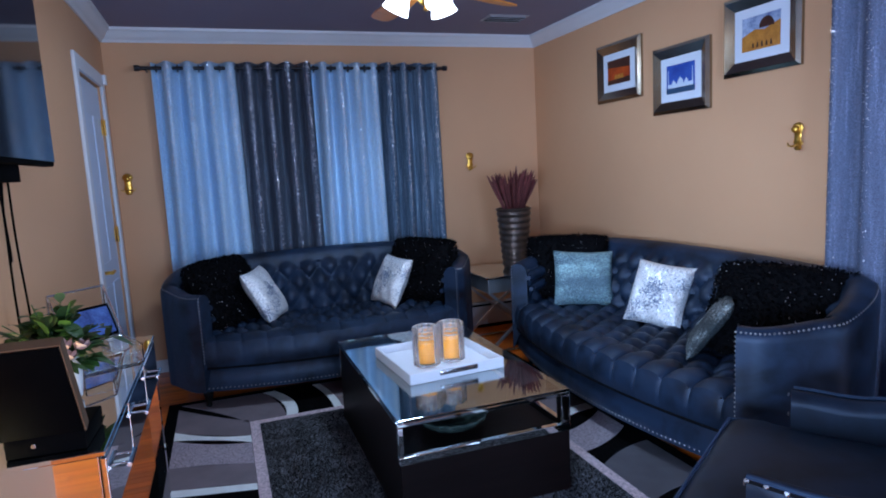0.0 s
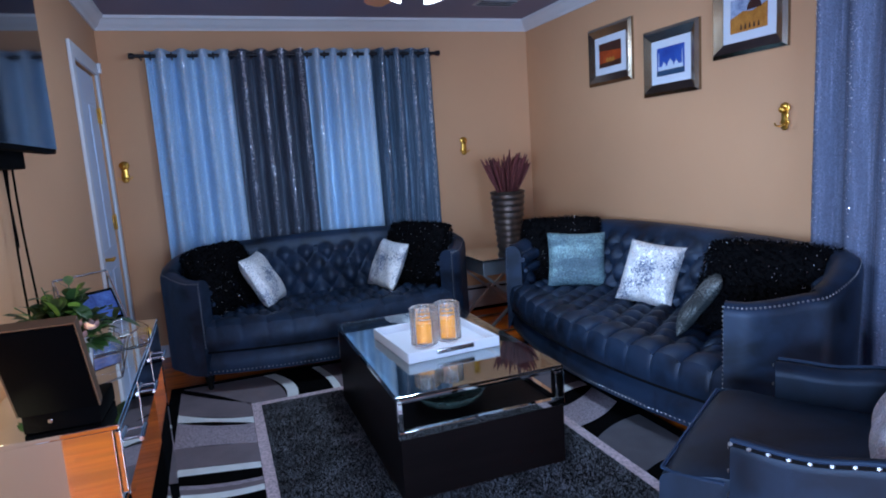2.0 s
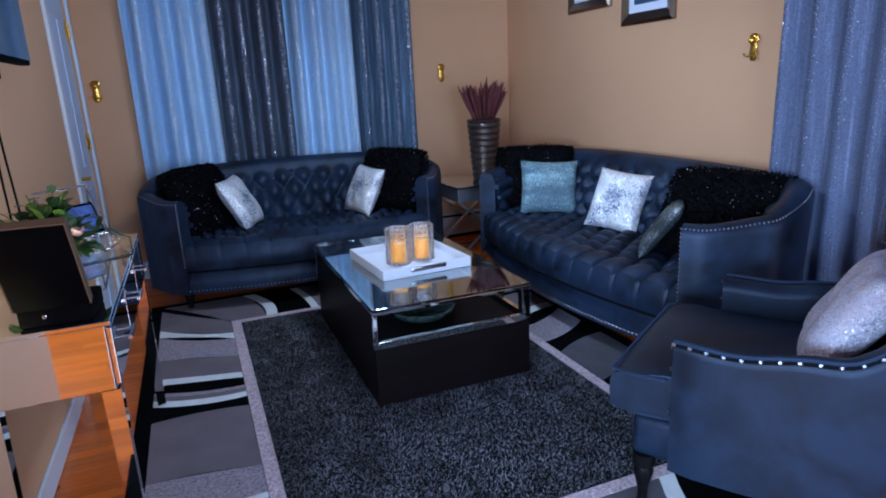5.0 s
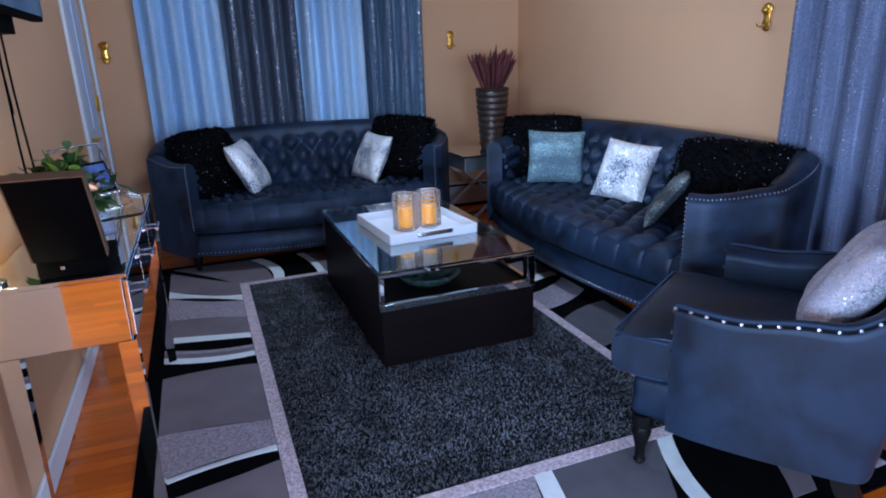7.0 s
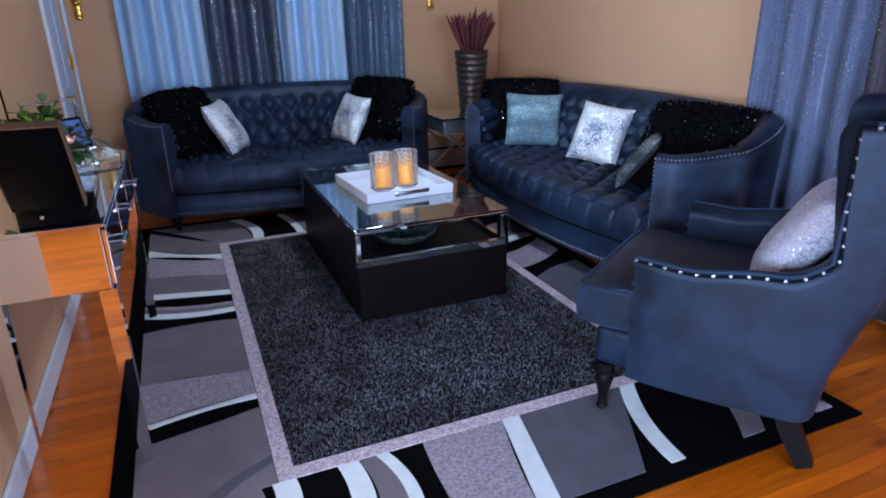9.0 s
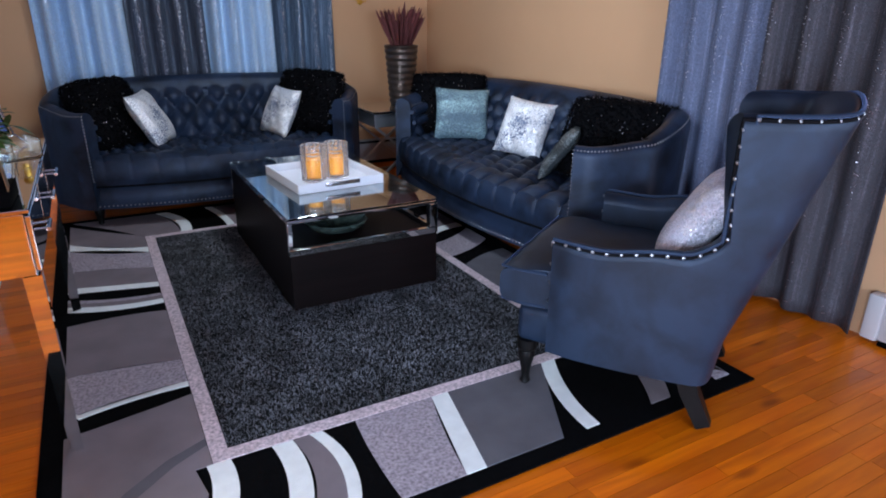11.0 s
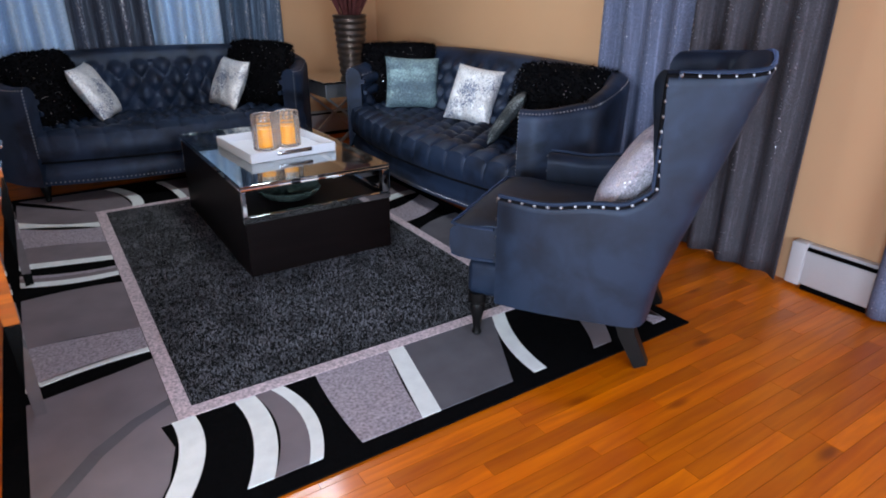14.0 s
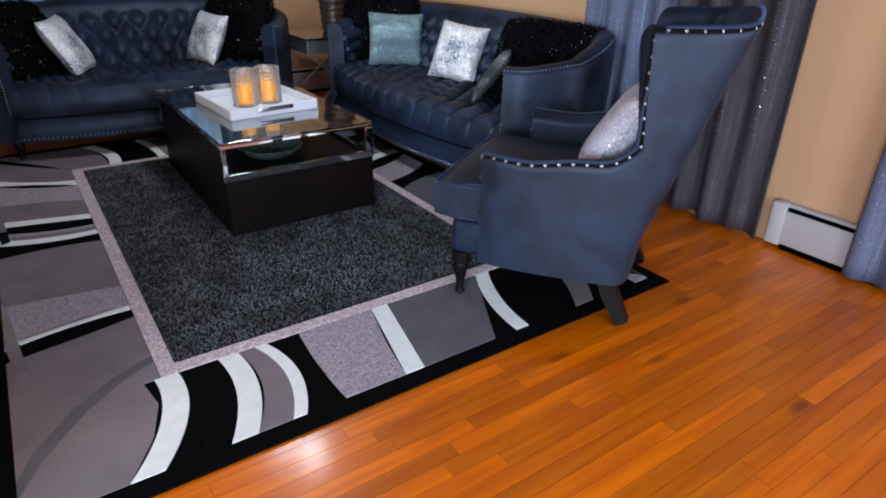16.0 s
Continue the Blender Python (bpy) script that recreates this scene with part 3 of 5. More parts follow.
# ---- curtains ----
def curtain(name, label, material, along, a, b, off, ztop, zbot, folds, seed, depth=0.058, group="", shine=1.0):
    """A hanging panel from a to b along x or y, in deep folds, with metal rings at its top."""
    rng = random.Random(seed)
    ph, w = rng.random() * 6, b - a
    th = thing(name, label, "curtain", group=group)

    def f(u, v):
        z = ztop + (zbot - ztop) * v
        spread = 1 + 0.03 * v
        p = a + w * (0.5 + (u - 0.5) * spread)
        amp = depth * (0.85 + 0.35 * math.sin(3 * u + ph)) * (1 - 0.25 * v)
        d = amp * math.sin(2 * math.pi * folds * (u + 0.012 * v * math.sin(5 * u + ph)) + 0.6 * math.sin(2.3 * u + ph) * v)
        d = math.copysign(abs(d / amp) ** 0.9, d) * amp + 0.006 * math.sin(17 * u + 6 * v + ph) * v
        z += 0.006 * math.sin(2 * math.pi * folds * u * 0.5) * v
        return Vector((p, off + d, z)) if along == "x" else Vector((off + d, p, z))

    bm = bmesh.new()
    sheet(bm, f, int(folds * 16), 30)
    ob = part("fabric", bm, material, th)
    md = ob.modifiers.new("thickness", "SOLIDIFY")
    md.thickness = 0.003
    gv, gf = [], []
    for k in range(int(520 * folds * shine)):
        u = ((rng.randrange(int(folds)) + 0.75 + rng.gauss(0, 0.06)) / folds) % 1.0
        v = min(0.98, abs(rng.gauss(0.05, 0.42)))
        c = f(u, v)
        nrm = Vector((rng.gauss(0, 0.35), -1, rng.gauss(0, 0.35))) if along == "x" else Vector((-1, rng.gauss(0, 0.35), rng.gauss(0, 0.35)))
        nrm.normalize()
        c = c + nrm * 0.006
        a1 = nrm.orthogonal().normalized() * rng.uniform(0.002, 0.0022 + 0.002 * shine)
        b1 = nrm.cross(a1)
        i = len(gv)
        gv += [c + a1, c + b1, c - a1, c - b1]
        gf.append((i, i + 1, i + 2, i + 3))
    gm = bpy.data.meshes.new("sequin_glitter")
    gm.from_pydata(gv, [], gf)
    gm.materials.append(GLINT)
    gl = new("sequin_glitter", gm)
    gl.parent = th
    tagged(gl, kind="stuff")
    for k in range(int(folds * 2)):
        u = (k + 0.5) / (folds * 2)
        c = f(u, 0.0)
        bm = bmesh.new()
        ring = []
        for q in range(14):
            t = 2 * math.pi * q / 14
            o = Vector((0, math.cos(t), math.sin(t))) if along == "x" else Vector((math.cos(t), 0, math.sin(t)))
            ring.append(Vector((c.x, off, ztop - 0.045)) + 0.026 * o if along == "x" else Vector((off, c.y, ztop - 0.045)) + 0.026 * o)
        tube(bm, ring, 0.005, 6, closed=True)
        part("grommet", bm, ROD, th, "dark metal ring")
    return th


def curtain_rod(along, a, b, off, z, wall):
    th = thing("curtain_rod", "black iron curtain rod with end caps on wall brackets", "curtain rod")
    P = (lambda p, d, h: (p, d, h)) if along == "x" else (lambda p, d, h: (d, p, h))
    part("pole", tube(bmesh.new(), [P(a, off, z), P(b, off, z)], 0.013, 12), ROD, th)
    for p, s in ((a, -1), (b, 1)):
        part("finial", tube(bmesh.new(), [P(p, off, z), P(p + s * 0.008, off, z), P(p + s * 0.012, off, z), P(p + s * 0.045, off, z)], [0.014, 0.014, 0.022, 0.022], 12), ROD, th)
        q = p - s * 0.03
        bm = tube(bmesh.new(), [P(q, off, z - 0.012), P(q, wall, z - 0.012)], 0.007, 8)
        part("bracket", bm, ROD, th)


CR = 5.335
curtain_rod("x", -0.39, 1.97, CR, 2.343, Y1 - 0.001)
for a, b, m, lab, sd in ((-0.325, 0.27, SILVER_CLOTH, "silver-blue sequinned curtain panel", 1), (0.255, 0.85, GREY_CLOTH, "charcoal sequinned curtain panel", 2), (0.84, 1.40, SILVER_CLOTH, "silver-blue sequinned curtain panel", 3), (1.385, 1.93, SLATE_CLOTH, "slate-blue sequinned curtain panel", 4)):
    curtain("curtain", lab + " hanging from a black rod", m, "x", a, b, CR + 0.004 * sd, 2.385, 0.08, 4, sd, group="curtains on the window wall")
CE = 2.845
curtain_rod("y", 0.0, 2.40, CE, 2.343, X1 - 0.001)
for a, b, m, lab, sd in ((1.72, 2.37, LILAC_CLOTH, "silver-lilac sequinned curtain panel", 5), (1.07, 1.75, MAUVE_CLOTH, "dark mauve-grey sequinned curtain panel", 6), (0.02, 0.63, LILAC_CLOTH, "silver-lilac sequinned curtain panel", 7)):
    curtain("curtain", lab + " reaching the wooden floor", m, "y", a, b, CE - 0.003 * sd + 0.012, 2.385, 0.02, 4, sd, depth=0.045, group="curtains on the side wall", shine=0.35)

# ---- baseboard heater ----
def baseboard_heater(label, m, length):
    """Along x from its end cap at 0, its back on the wall at y = 0, the room on the -y side."""
    th = thing("baseboard_heater", label, "heater", m, group="baseboard heaters")
    part("cover", boxed(0.07, length, -0.055, 0.0, 0.03, 0.20, 0.004), HEAT, th)
    part("end_cap", boxed(0.0, 0.07, -0.066, 0.0, 0.02, 0.235, 0.008), HEAT, th)
    part("top_hood", boxed(0.07, length, -0.04, 0.0, 0.216, 0.232, 0.003), HEAT, th)
    # solid black strips stand for the shade inside the air slots
    for z in (0.203, 0.213):
        part("slot_shade", boxed(0.07, length, -0.05, -0.004, z - 0.004, z + 0.003, 0.001), BLACK, th, "black strip for the shade in an air slot")
    part("slot_shade", boxed(0.075, length, -0.05, -0.004, 0.001, 0.03, 0.001), BLACK, th, "black strip for the shade in an air slot")


baseboard_heater("white enamel baseboard heater with dark slots beside the curtain", pose(X1 - 0.001, 1.03, 0, 0, 0, -90), 1.88)
baseboard_heater("white enamel baseboard heater behind the mirrored end table", pose(1.92, Y1 - 0.018, 0), 0.97)


# ---- sofas ----
def sofa(label, W, D, m, cols, flute):
    th = thing("sofa", label, "sofa", m, group="sofas round the rug")
    w, d = W / 2, D / 2
    half = [(0.0, d), (w - 0.62, d - 0.005), (w - 0.26, d - 0.07), (w - 0.07, d - 0.27), (w - 0.0, -0.02), (w - 0.05, -d + 0.34), (w - 0.15, -d + 0.17), (w - 0.235, -d + 0.10)]
    ctrl = half[::-1] + [(-x, y) for x, y in half[1:]]
    path, total = smooth_path(ctrl, 0.018)

    def height(x, y, s):
        return 0.915 - 0.03 * (x / w) ** 2 - 0.13 * (1 - step_in(y, -d + 0.1, d - 0.12))

    def thick(x, y, s):
        return 0.118 + 0.022 * step_in(y, -d + 0.1, 0.1)

    def slope(y):
        return 0.11 * step_in(y, -0.05, d - 0.02)

    def lean(p, z):
        return 0.07 * step_in(p[1], -0.1, d) * (z - 0.3)

    bm, outer, inner = shell(path, height, thick, 0.135, 0.38, 0.07, (0.16, 0.20), lean, 0.16, slope=slope)
    part("backrest", bm, VELVET, th, "deep-buttoned velvet back and arms")

    for side in (inner[: len(inner) // 2], inner[len(inner) // 2 :][::-1]):
        for inward, drop, fat in ((0.012, 0.045, 0.042), (0.030, 0.125, 0.038)):
            roll = [p + Vector((q.x, q.y, 0)) * inward - Vector((0, 0, drop)) for p, q in side if p.y < d - 0.30]
            k = len(roll)
            part("arm_roll", tube(bmesh.new(), roll, [fat * (0.35 + 0.65 * math.sin(math.pi * min(1, (i + 1) / (0.5 * k)) / 2)) * (1 if i < 0.7 * k else max(0.15, (k - i) / (0.3 * k))) for i in range(k)], 12), VELVET, th)

    def front(x):
        return -d + 0.14 * min(1.2, abs(x) / (w - 0.22)) ** 2

    # seat and apron follow the bowed front
    sw = w - 0.16

    def seat(u, v):
        x = (u - 0.5) * 2 * sw
        yf, yb = front(x), d - 0.13
        if v < 0.28:
            t = v / 0.28
            z, y = 0.285 + 0.155 * t, yf - 0.030 * math.sin(math.pi * (0.15 + 0.7 * t)) + 0.012
            pl = abs(math.sin(math.pi * u * cols)) ** 0.35
            return Vector((x, y + 0.016 * flute * (1 - pl) * (0.1 + 0.9 * t), z))
        t = (v - 0.28) / 0.72
        y = yf + 0.004 + (yb - yf) * t
        r = min(1, t / 0.13)
        z = 0.44 + 0.032 * math.sin(r * math.pi / 2)
        tf = tuft(u * cols, (t - 0.16) * 3.6)
        pl = abs(math.sin(math.pi * u * cols)) ** 0.35
        k = step_in(t, 0.1, 0.26)
        z += 0.062 * ((1 - k) * (pl - 1) * 0.6 * flute + k * (tf - 1) * 0.9) + 0.016
        return Vector((x, y, z))

    bm = bmesh.new()
    sheet(bm, seat, cols * 14, 64)
    bmesh.ops.recalc_face_normals(bm, faces=bm.faces)
    part("seat", bm, VELVET, th, "tufted velvet seat")

    def apron(u, v):
        x = (u - 0.5) * 2 * (w - 0.20)
        return Vector((x, front(x) + 0.012 + 0.036 * v * v - 0.014 * math.sin(math.pi * v * 0.9), 0.13 + 0.165 * v))

    bm = bmesh.new()
    g = sheet(bm, apron, 60, 6)
    under = [bm.verts.new((c[0].co.x, min(d - 0.1, d - 0.02), 0.13)) for c in g]
    for i in range(60):
        bm.faces.new((g[i][0], under[i], under[i + 1], g[i + 1][0]))
    bmesh.ops.recalc_face_normals(bm, faces=bm.faces)
    part("apron", bm, VELVET, th)
    # the cord's black draws the shadow line between seat and apron
    bm = bmesh.new()
    tube(bm, [(x, front(x) - 0.004, 0.287) for x in [(k / 40 - 0.5) * 2 * (w - 0.20) for k in range(41)]], 0.007, 6)
    part("piping", bm, BAND, th, "cord coloured black for the shadow line under the seat")
    # nail heads along the foot, the arm fronts and the rims
    pts, nrm = [], []
    k = int(2 * (w - 0.20) / 0.026)
    for i in range(k + 1):
        x = (i / k - 0.5) * 2 * (w - 0.20)
        pts.append((x, front(x) + 0.006, 0.152))
        nrm.append((0, -1, 0))
    for i, (p, q) in enumerate(outer):
        if p.y < d - 0.10:
            pts.append(p + q * 0.001)
            nrm.append(q)
    for sgn in (-1, 1):
        p = outer[-1][0] if sgn < 0 else outer[0][0]
        q = inner[-1][0] if sgn < 0 else inner[0][0]
        for k in range(22):
            for c in (p,):
                pts.append((c.x * 0.96 + 0.04 * (p.x + q.x) / 2, c.y - 0.003, c.z - 0.02 * k - 0.0))
                nrm.append((0, -1, 0))
    for i, (p, q) in enumerate(inner):
        if i % 2 == 0 and p.y < 0.1:
            pts.append(p + q * 0.002)
            nrm.append(q)
    bm = bmesh.new()
    nails(bm, pts, nrm, 0.0055)
    tagged(part("nailhead_trim", bm, NAIL, th, "small nickel nail heads"), kind="stuff")
    # buttons of the back
    me = None
    for p, q in shell_buttons(path, height, thick, 0.38, (0.16, 0.20), lean, slope):
        if me is None:
            bm = lathe(bmesh.new(), [(0.001, 0.006), (0.006, 0.005), (0.011, 0.001), (0.011, -0.004)], 10)
            me = bpy.data.meshes.new("button")
            bm.to_mesh(me)
            bm.free()
            me.materials.append(PIPE)
        ob = new("button", me)
        ob.parent = th
        ob.matrix_local = Matrix.Translation(p) @ q.to_track_quat("Z", "Y").to_matrix().to_4x4()
    for sx in (-1, 1):
        for x, y in ((w - 0.24, -d + 0.24), (w - 0.30, d - 0.16)):
            bm = lathe(bmesh.new(), [(0.012, 0.0), (0.02, 0.012), (0.016, 0.03), (0.026, 0.06), (0.034, 0.10), (0.026, 0.125), (0.034, 0.135), (0.034, 0.175)], 14, (sx * x, y, 0.0))
            part("leg", bm, DARKWOOD, th, "turned black wooden leg")
    return th


sofa("dark navy velvet tufted settee with curved arms and nail-head trim", 2.22, 0.96, pose(0.745, 4.66, 0.012, 0, 0, 0), 12, 0.3)
sofa("long dark navy velvet tufted sofa with curved arms and nail-head trim", 2.56, 0.94, pose(2.36, 3.13, 0.012, 0, 0, -90), 14, 1.0)


# ---- cushions ----
def cushion(name, label, material, m, w, h, t, category="cushion", group=""):
    bm = bmesh.new()

    def f(side):
        def g(u, v):
            a, b = 2 * u - 1, 2 * v - 1
            puff = ((1 - a**4) * (1 - b**4)) ** 0.55
            pinch = 1 - 0.06 * (1 - abs(a) ** 2) * abs(b) ** 3
            pin2 = 1 - 0.06 * (1 - abs(b) ** 2) * abs(a) ** 3
            wr = 0.004 * math.sin(9 * a + 5 * b) * puff
            return Vector((a * w / 2 * pin2, side * (t / 2 * puff + wr * side), (b * pinch + 1) * h / 2))

        return g

    sheet(bm, f(1), 24, 24)
    sheet(bm, f(-1), 24, 24)
    bmesh.ops.remove_doubles(bm, verts=bm.verts, dist=0.0015)
    bmesh.ops.recalc_face_normals(bm, faces=bm.faces)
    ob = part(name, bm, material)
    ob.matrix_world = m
    return tagged(ob, label, category, group)


def fur_cushion(label, m, w, h, t, seed, n=3600):
    """A shaggy cushion: a soft core under many short strands with a few shiny discs."""
    rng = random.Random(seed)
    th = thing("fur_cushion", label, "cushion", m, group="shaggy black cushions")

    def pt(a, b, side):
        puff = max(0.0, (1 - a**4) * (1 - b**4)) ** 0.45
        return Vector((a * (1 - 0.05 * b**4) * w / 2, side * t / 2 * puff, (b * (1 - 0.07 * a**4) + 1) * h / 2))

    bm = bmesh.new()
    for side in (1, -1):
        sheet(bm, lambda u, v: pt(2 * u - 1, 2 * v - 1, side), 16, 16)
    bmesh.ops.remove_doubles(bm, verts=bm.verts, dist=0.0015)
    bmesh.ops.recalc_face_normals(bm, faces=bm.faces)
    part("core", bm, FUR, th)
    verts, faces, gv, gf = [], [], [], []
    for k in range(n):
        a, b, side = rng.uniform(-1, 1), rng.uniform(-1, 1), rng.choice((-1, 1))
        if rng.random() < 0.25:
            if rng.random() < 0.5:
                a = rng.choice((-1, 1)) * rng.uniform(0.93, 1)
            else:
                b = rng.choice((-1, 1)) * rng.uniform(0.93, 1)
        p = pt(a, b, side)
        out = Vector((a * 0.7, side * 1.0, b * 0.7)) + Vector((rng.gauss(0, 0.5), rng.gauss(0, 0.5), rng.gauss(0, 0.5)))
        out.normalize()
        ln, wd = rng.uniform(0.012, 0.030), rng.uniform(0.0028, 0.0058)
        s = out.cross(Vector((rng.gauss(0, 1), rng.gauss(0, 1), rng.gauss(0, 1)))).normalized() * wd
        q = p + out * ln + Vector((0, 0, -0.006))
        i = len(verts)
        verts += [p - s, p + s, q + s * 0.5, q - s * 0.5]
        faces.append((i, i + 1, i + 2, i + 3))
        if rng.random() < 0.045:
            c, r = q, 0.003
            s2 = out.orthogonal().normalized()
            s3 = out.cross(s2)
            i = len(gv)
            gv += [c + r * s2, c + r * s3, c - r * s2, c - r * s3]
            gf.append((i, i + 1, i + 2, i + 3))
    for nm, vv, ff, mt in (("fur", verts, faces, FUR), ("sequin_glitter", gv, gf, GLINT)):
        me = bpy.data.meshes.new(nm)
        me.from_pydata(vv, [], ff)
        me.materials.append(mt)
        ob = new(nm, me)
        ob.parent = th
        tagged(ob, kind="stuff")
    return th


def lean_pose(x, y, z, yaw, back, roll=0):
    """Standing on its lower edge, leaned back, its face turned to yaw (0: towards -y)."""
    return pose(x, y, z, 0, 0, yaw) @ pose(0, 0, 0, -back, 0, 0) @ pose(0, 0, 0, 0, roll, 0)


SZ = 0.475
cushion("cushion", "silver sequin cushion leaning in the corner of the settee", SEQ_SILVER, lean_pose(0.40, 4.74, SZ, 64, 28, -3), 0.36, 0.41, 0.13, group="silver cushions")
cushion("cushion", "silver sequin cushion leaning on a black shaggy one", SEQ_SILVER, lean_pose(1.17, 4.75, SZ, -70, 26, 4), 0.35, 0.39, 0.13, group="silver cushions")
fur_cushion("black shaggy cushion with tiny sequins on the settee", lean_pose(0.12, 4.72, SZ, 50, 24, 0), 0.58, 0.50, 0.19, 11, 5200)
fur_cushion("black shaggy cushion with tiny sequins on the settee", lean_pose(1.44, 4.70, SZ, -52, 18, 0), 0.56, 0.50, 0.19, 12, 5200)
fur_cushion("black shaggy cushion with tiny sequins on the sofa", lean_pose(2.42, 4.12, SZ, -38, 14, 0), 0.60, 0.48, 0.18, 13, 5200)
cushion("cushion", "teal-silver holographic sequin cushion on the sofa", SEQ_HOLO, lean_pose(2.40, 3.86, SZ, -24, 22, 3), 0.42, 0.40, 0.15)
cushion("cushion", "silver sequin cushion with rubbed grey patches on the sofa", SEQ_SILVER, lean_pose(2.44, 3.20, SZ, -60, 25, 7), 0.36, 0.40, 0.14, group="silver cushions")
cushion("cushion", "pewter sequin cushion seen edge on against a shaggy one", SEQ_GREY, lean_pose(2.27, 2.69, SZ, -133, 36, 0), 0.32, 0.37, 0.075)
fur_cushion("large black shaggy cushion in the corner of the sofa", lean_pose(2.47, 2.37, SZ, -72, 26, 0), 0.66, 0.49, 0.19, 14, 6000)


# ---- wing chair ----
def wing_chair(m):
    th = thing("wing_chair", "slate-blue velvet wing armchair with nail-head trim", "armchair", m)
    half = [(0.0, 0.375), (0.20, 0.373), (0.30, 0.364), (0.350, 0.335), (0.368, 0.26), (0.38, 0.12), (0.386, 0.0), (0.385, -0.12), (0.375, -0.20)]
    path, total = smooth_path(half[::-1] + [(-x, y) for x, y in half[1:]], 0.008)

    def height(x, y, s):
        arm = 0.635 + 0.02 * step_in(y, -0.2, 0.1)
        wing = 1.10 + 0.045 * (1 - min(1, abs(x) / 0.38) ** 2)
        t = min(1.0, max(0.0, (y - 0.07) / 0.255))
        return arm - 0.02 * math.sin(math.pi * step_in(y, -0.2, 0.2)) + (wing - arm) * (1 - (1 - t**7) ** (1 / 7))

    def lean(p, z):
        return 0.32 * max(0, z - 0.28) * step_in(p[1], 0.28, 0.375) - 0.14 * step_in(z, 0.66, 1.08) * step_in(p[1], 0.15, 0.28) * (1 - step_in(p[1], 0.335, 0.375))

    bm, outer, inner = shell(path, height, lambda x, y, s: 0.075 + 0.02 * step_in(y, 0.1, 0.3), 0.19, 0.40, 0.0, (0.2, 0.2), lean, belly=0.0)

    def flare(p):
        k = 0.04 * step_in(p.z, 0.60, 1.12) * step_in(p.y, 0.20, 0.40)
        return Vector((p.x * (1 + k), p.y, p.z))

    for v in bm.verts:
        v.co = flare(v.co)
    outer, inner = [[(flare(p), q) for p, q in line] for line in (outer, inner)]
    part("backrest", bm, VELVET2, th, "winged velvet back and arms")
    bm = boxed(-0.345, 0.345, -0.33, 0.06, 0.19, 0.345, 0.03, seg=3)
    part("seat_frame", bm, VELVET2, th)

    def cush(u, v):
        x = (u - 0.5) * 2
        t = 2 * math.pi * v
        wd = 0.325
        y = -0.06 - 0.34 * math.copysign(abs(math.cos(t)) ** 0.35, math.cos(t))
        z = 0.425 + 0.085 * math.copysign(abs(math.sin(t)) ** 0.4, math.sin(t)) * (1 - 0.12 * abs(x) ** 6)
        puff = 0.02 * (1 - x * x) * max(0, math.sin(t))
        return Vector((x * wd + (0.035 * x * (1 - step_in(y, -0.28, -0.20)) if abs(x) > 0.8 else 0), y, z + puff))

    bm = bmesh.new()
    g = sheet(bm, cush, 20, 40)
    bmesh.ops.remove_doubles(bm, verts=bm.verts, dist=0.0005)
    bmesh.ops.holes_fill(bm, edges=[ed for ed in bm.edges if ed.is_boundary], sides=0)
    bmesh.ops.recalc_face_normals(bm, faces=bm.faces)
    cu = part("seat_cushion", bm, VELVET2, th, "thick velvet seat cushion with piped edge")
    for z in (0.36, 0.49):
        bm = tube(bmesh.new(), [(-0.35, -0.22, z), (-0.355, -0.36, z), (-0.34, -0.397, z), (0.34, -0.397, z), (0.355, -0.36, z), (0.35, -0.22, z)], 0.006, 6)
        part("piping", bm, PIPE, cu)
    # nail heads along the arms and the wings
    me = None
    ends = []
    for end, sg in ((outer[0][0], 1), (outer[-1][0], -1)):
        ends += [(Vector((end.x - sg * 0.006, end.y - 0.002, end.z - 0.012 - 0.036 * k)), Vector((0.15 * sg, -1, 0))) for k in range(7)]
    trim = []
    for (p0, q0), (p1, q1) in zip(outer, outer[1:]):
        steps = max(1, int((p1 - p0).length / 0.006))
        trim += [(p0.lerp(p1, i / steps), q0.lerp(q1, i / steps).normalized()) for i in range(steps)]
    part("trim_band", tube(bmesh.new(), [p - q * 0.004 for p, q in trim[::3]], 0.0085, 6), BAND, th, "black braid under the nail heads")
    for line in (trim, ends):
        last = None
        for p, q in line:
            if last is None or (p - last).length > 0.046:
                last = p.copy()
                if abs(p.x) < 0.22 and p.z > 1.0:
                    continue
                if me is None:
                    bm = bmesh.new()
                    nails(bm, [(0, 0, 0)], [(0, 0, 1)], 0.0075)
                    me = bpy.data.meshes.new("nailhead")
                    bm.to_mesh(me)
                    bm.free()
                    me.materials.append(NAIL)
                ob = new("nailhead", me)
                ob.parent = th
                ob.matrix_local = Matrix.Translation(p + q * 0.004) @ q.to_track_quat("Z", "Y").to_matrix().to_4x4()
    rim = [p + Vector((0, 0, 0.012)) for p, q in outer]
    part("rim_piping", tube(bmesh.new(), rim[::2], 0.007, 6), PIPE, th)
    for sx in (-1, 1):
        bm = lathe(bmesh.new(), [(0.014, 0.0), (0.022, 0.012), (0.016, 0.03), (0.02, 0.07), (0.034, 0.13), (0.028, 0.15), (0.038, 0.16), (0.038, 0.20)], 16, (sx * 0.32, -0.29, 0.0))
        part("leg", bm, DARKWOOD, th, "turned black front leg")
        bm = bmesh.new()
        tube(bm, [(sx * 0.265, 0.285, 0.20), (sx * 0.27, 0.31, 0.12), (sx * 0.28, 0.375, 0.0)], [0.05, 0.044, 0.036], 4)
        part("leg", bm, DARKWOOD, th, "splayed black rear leg")
    return th


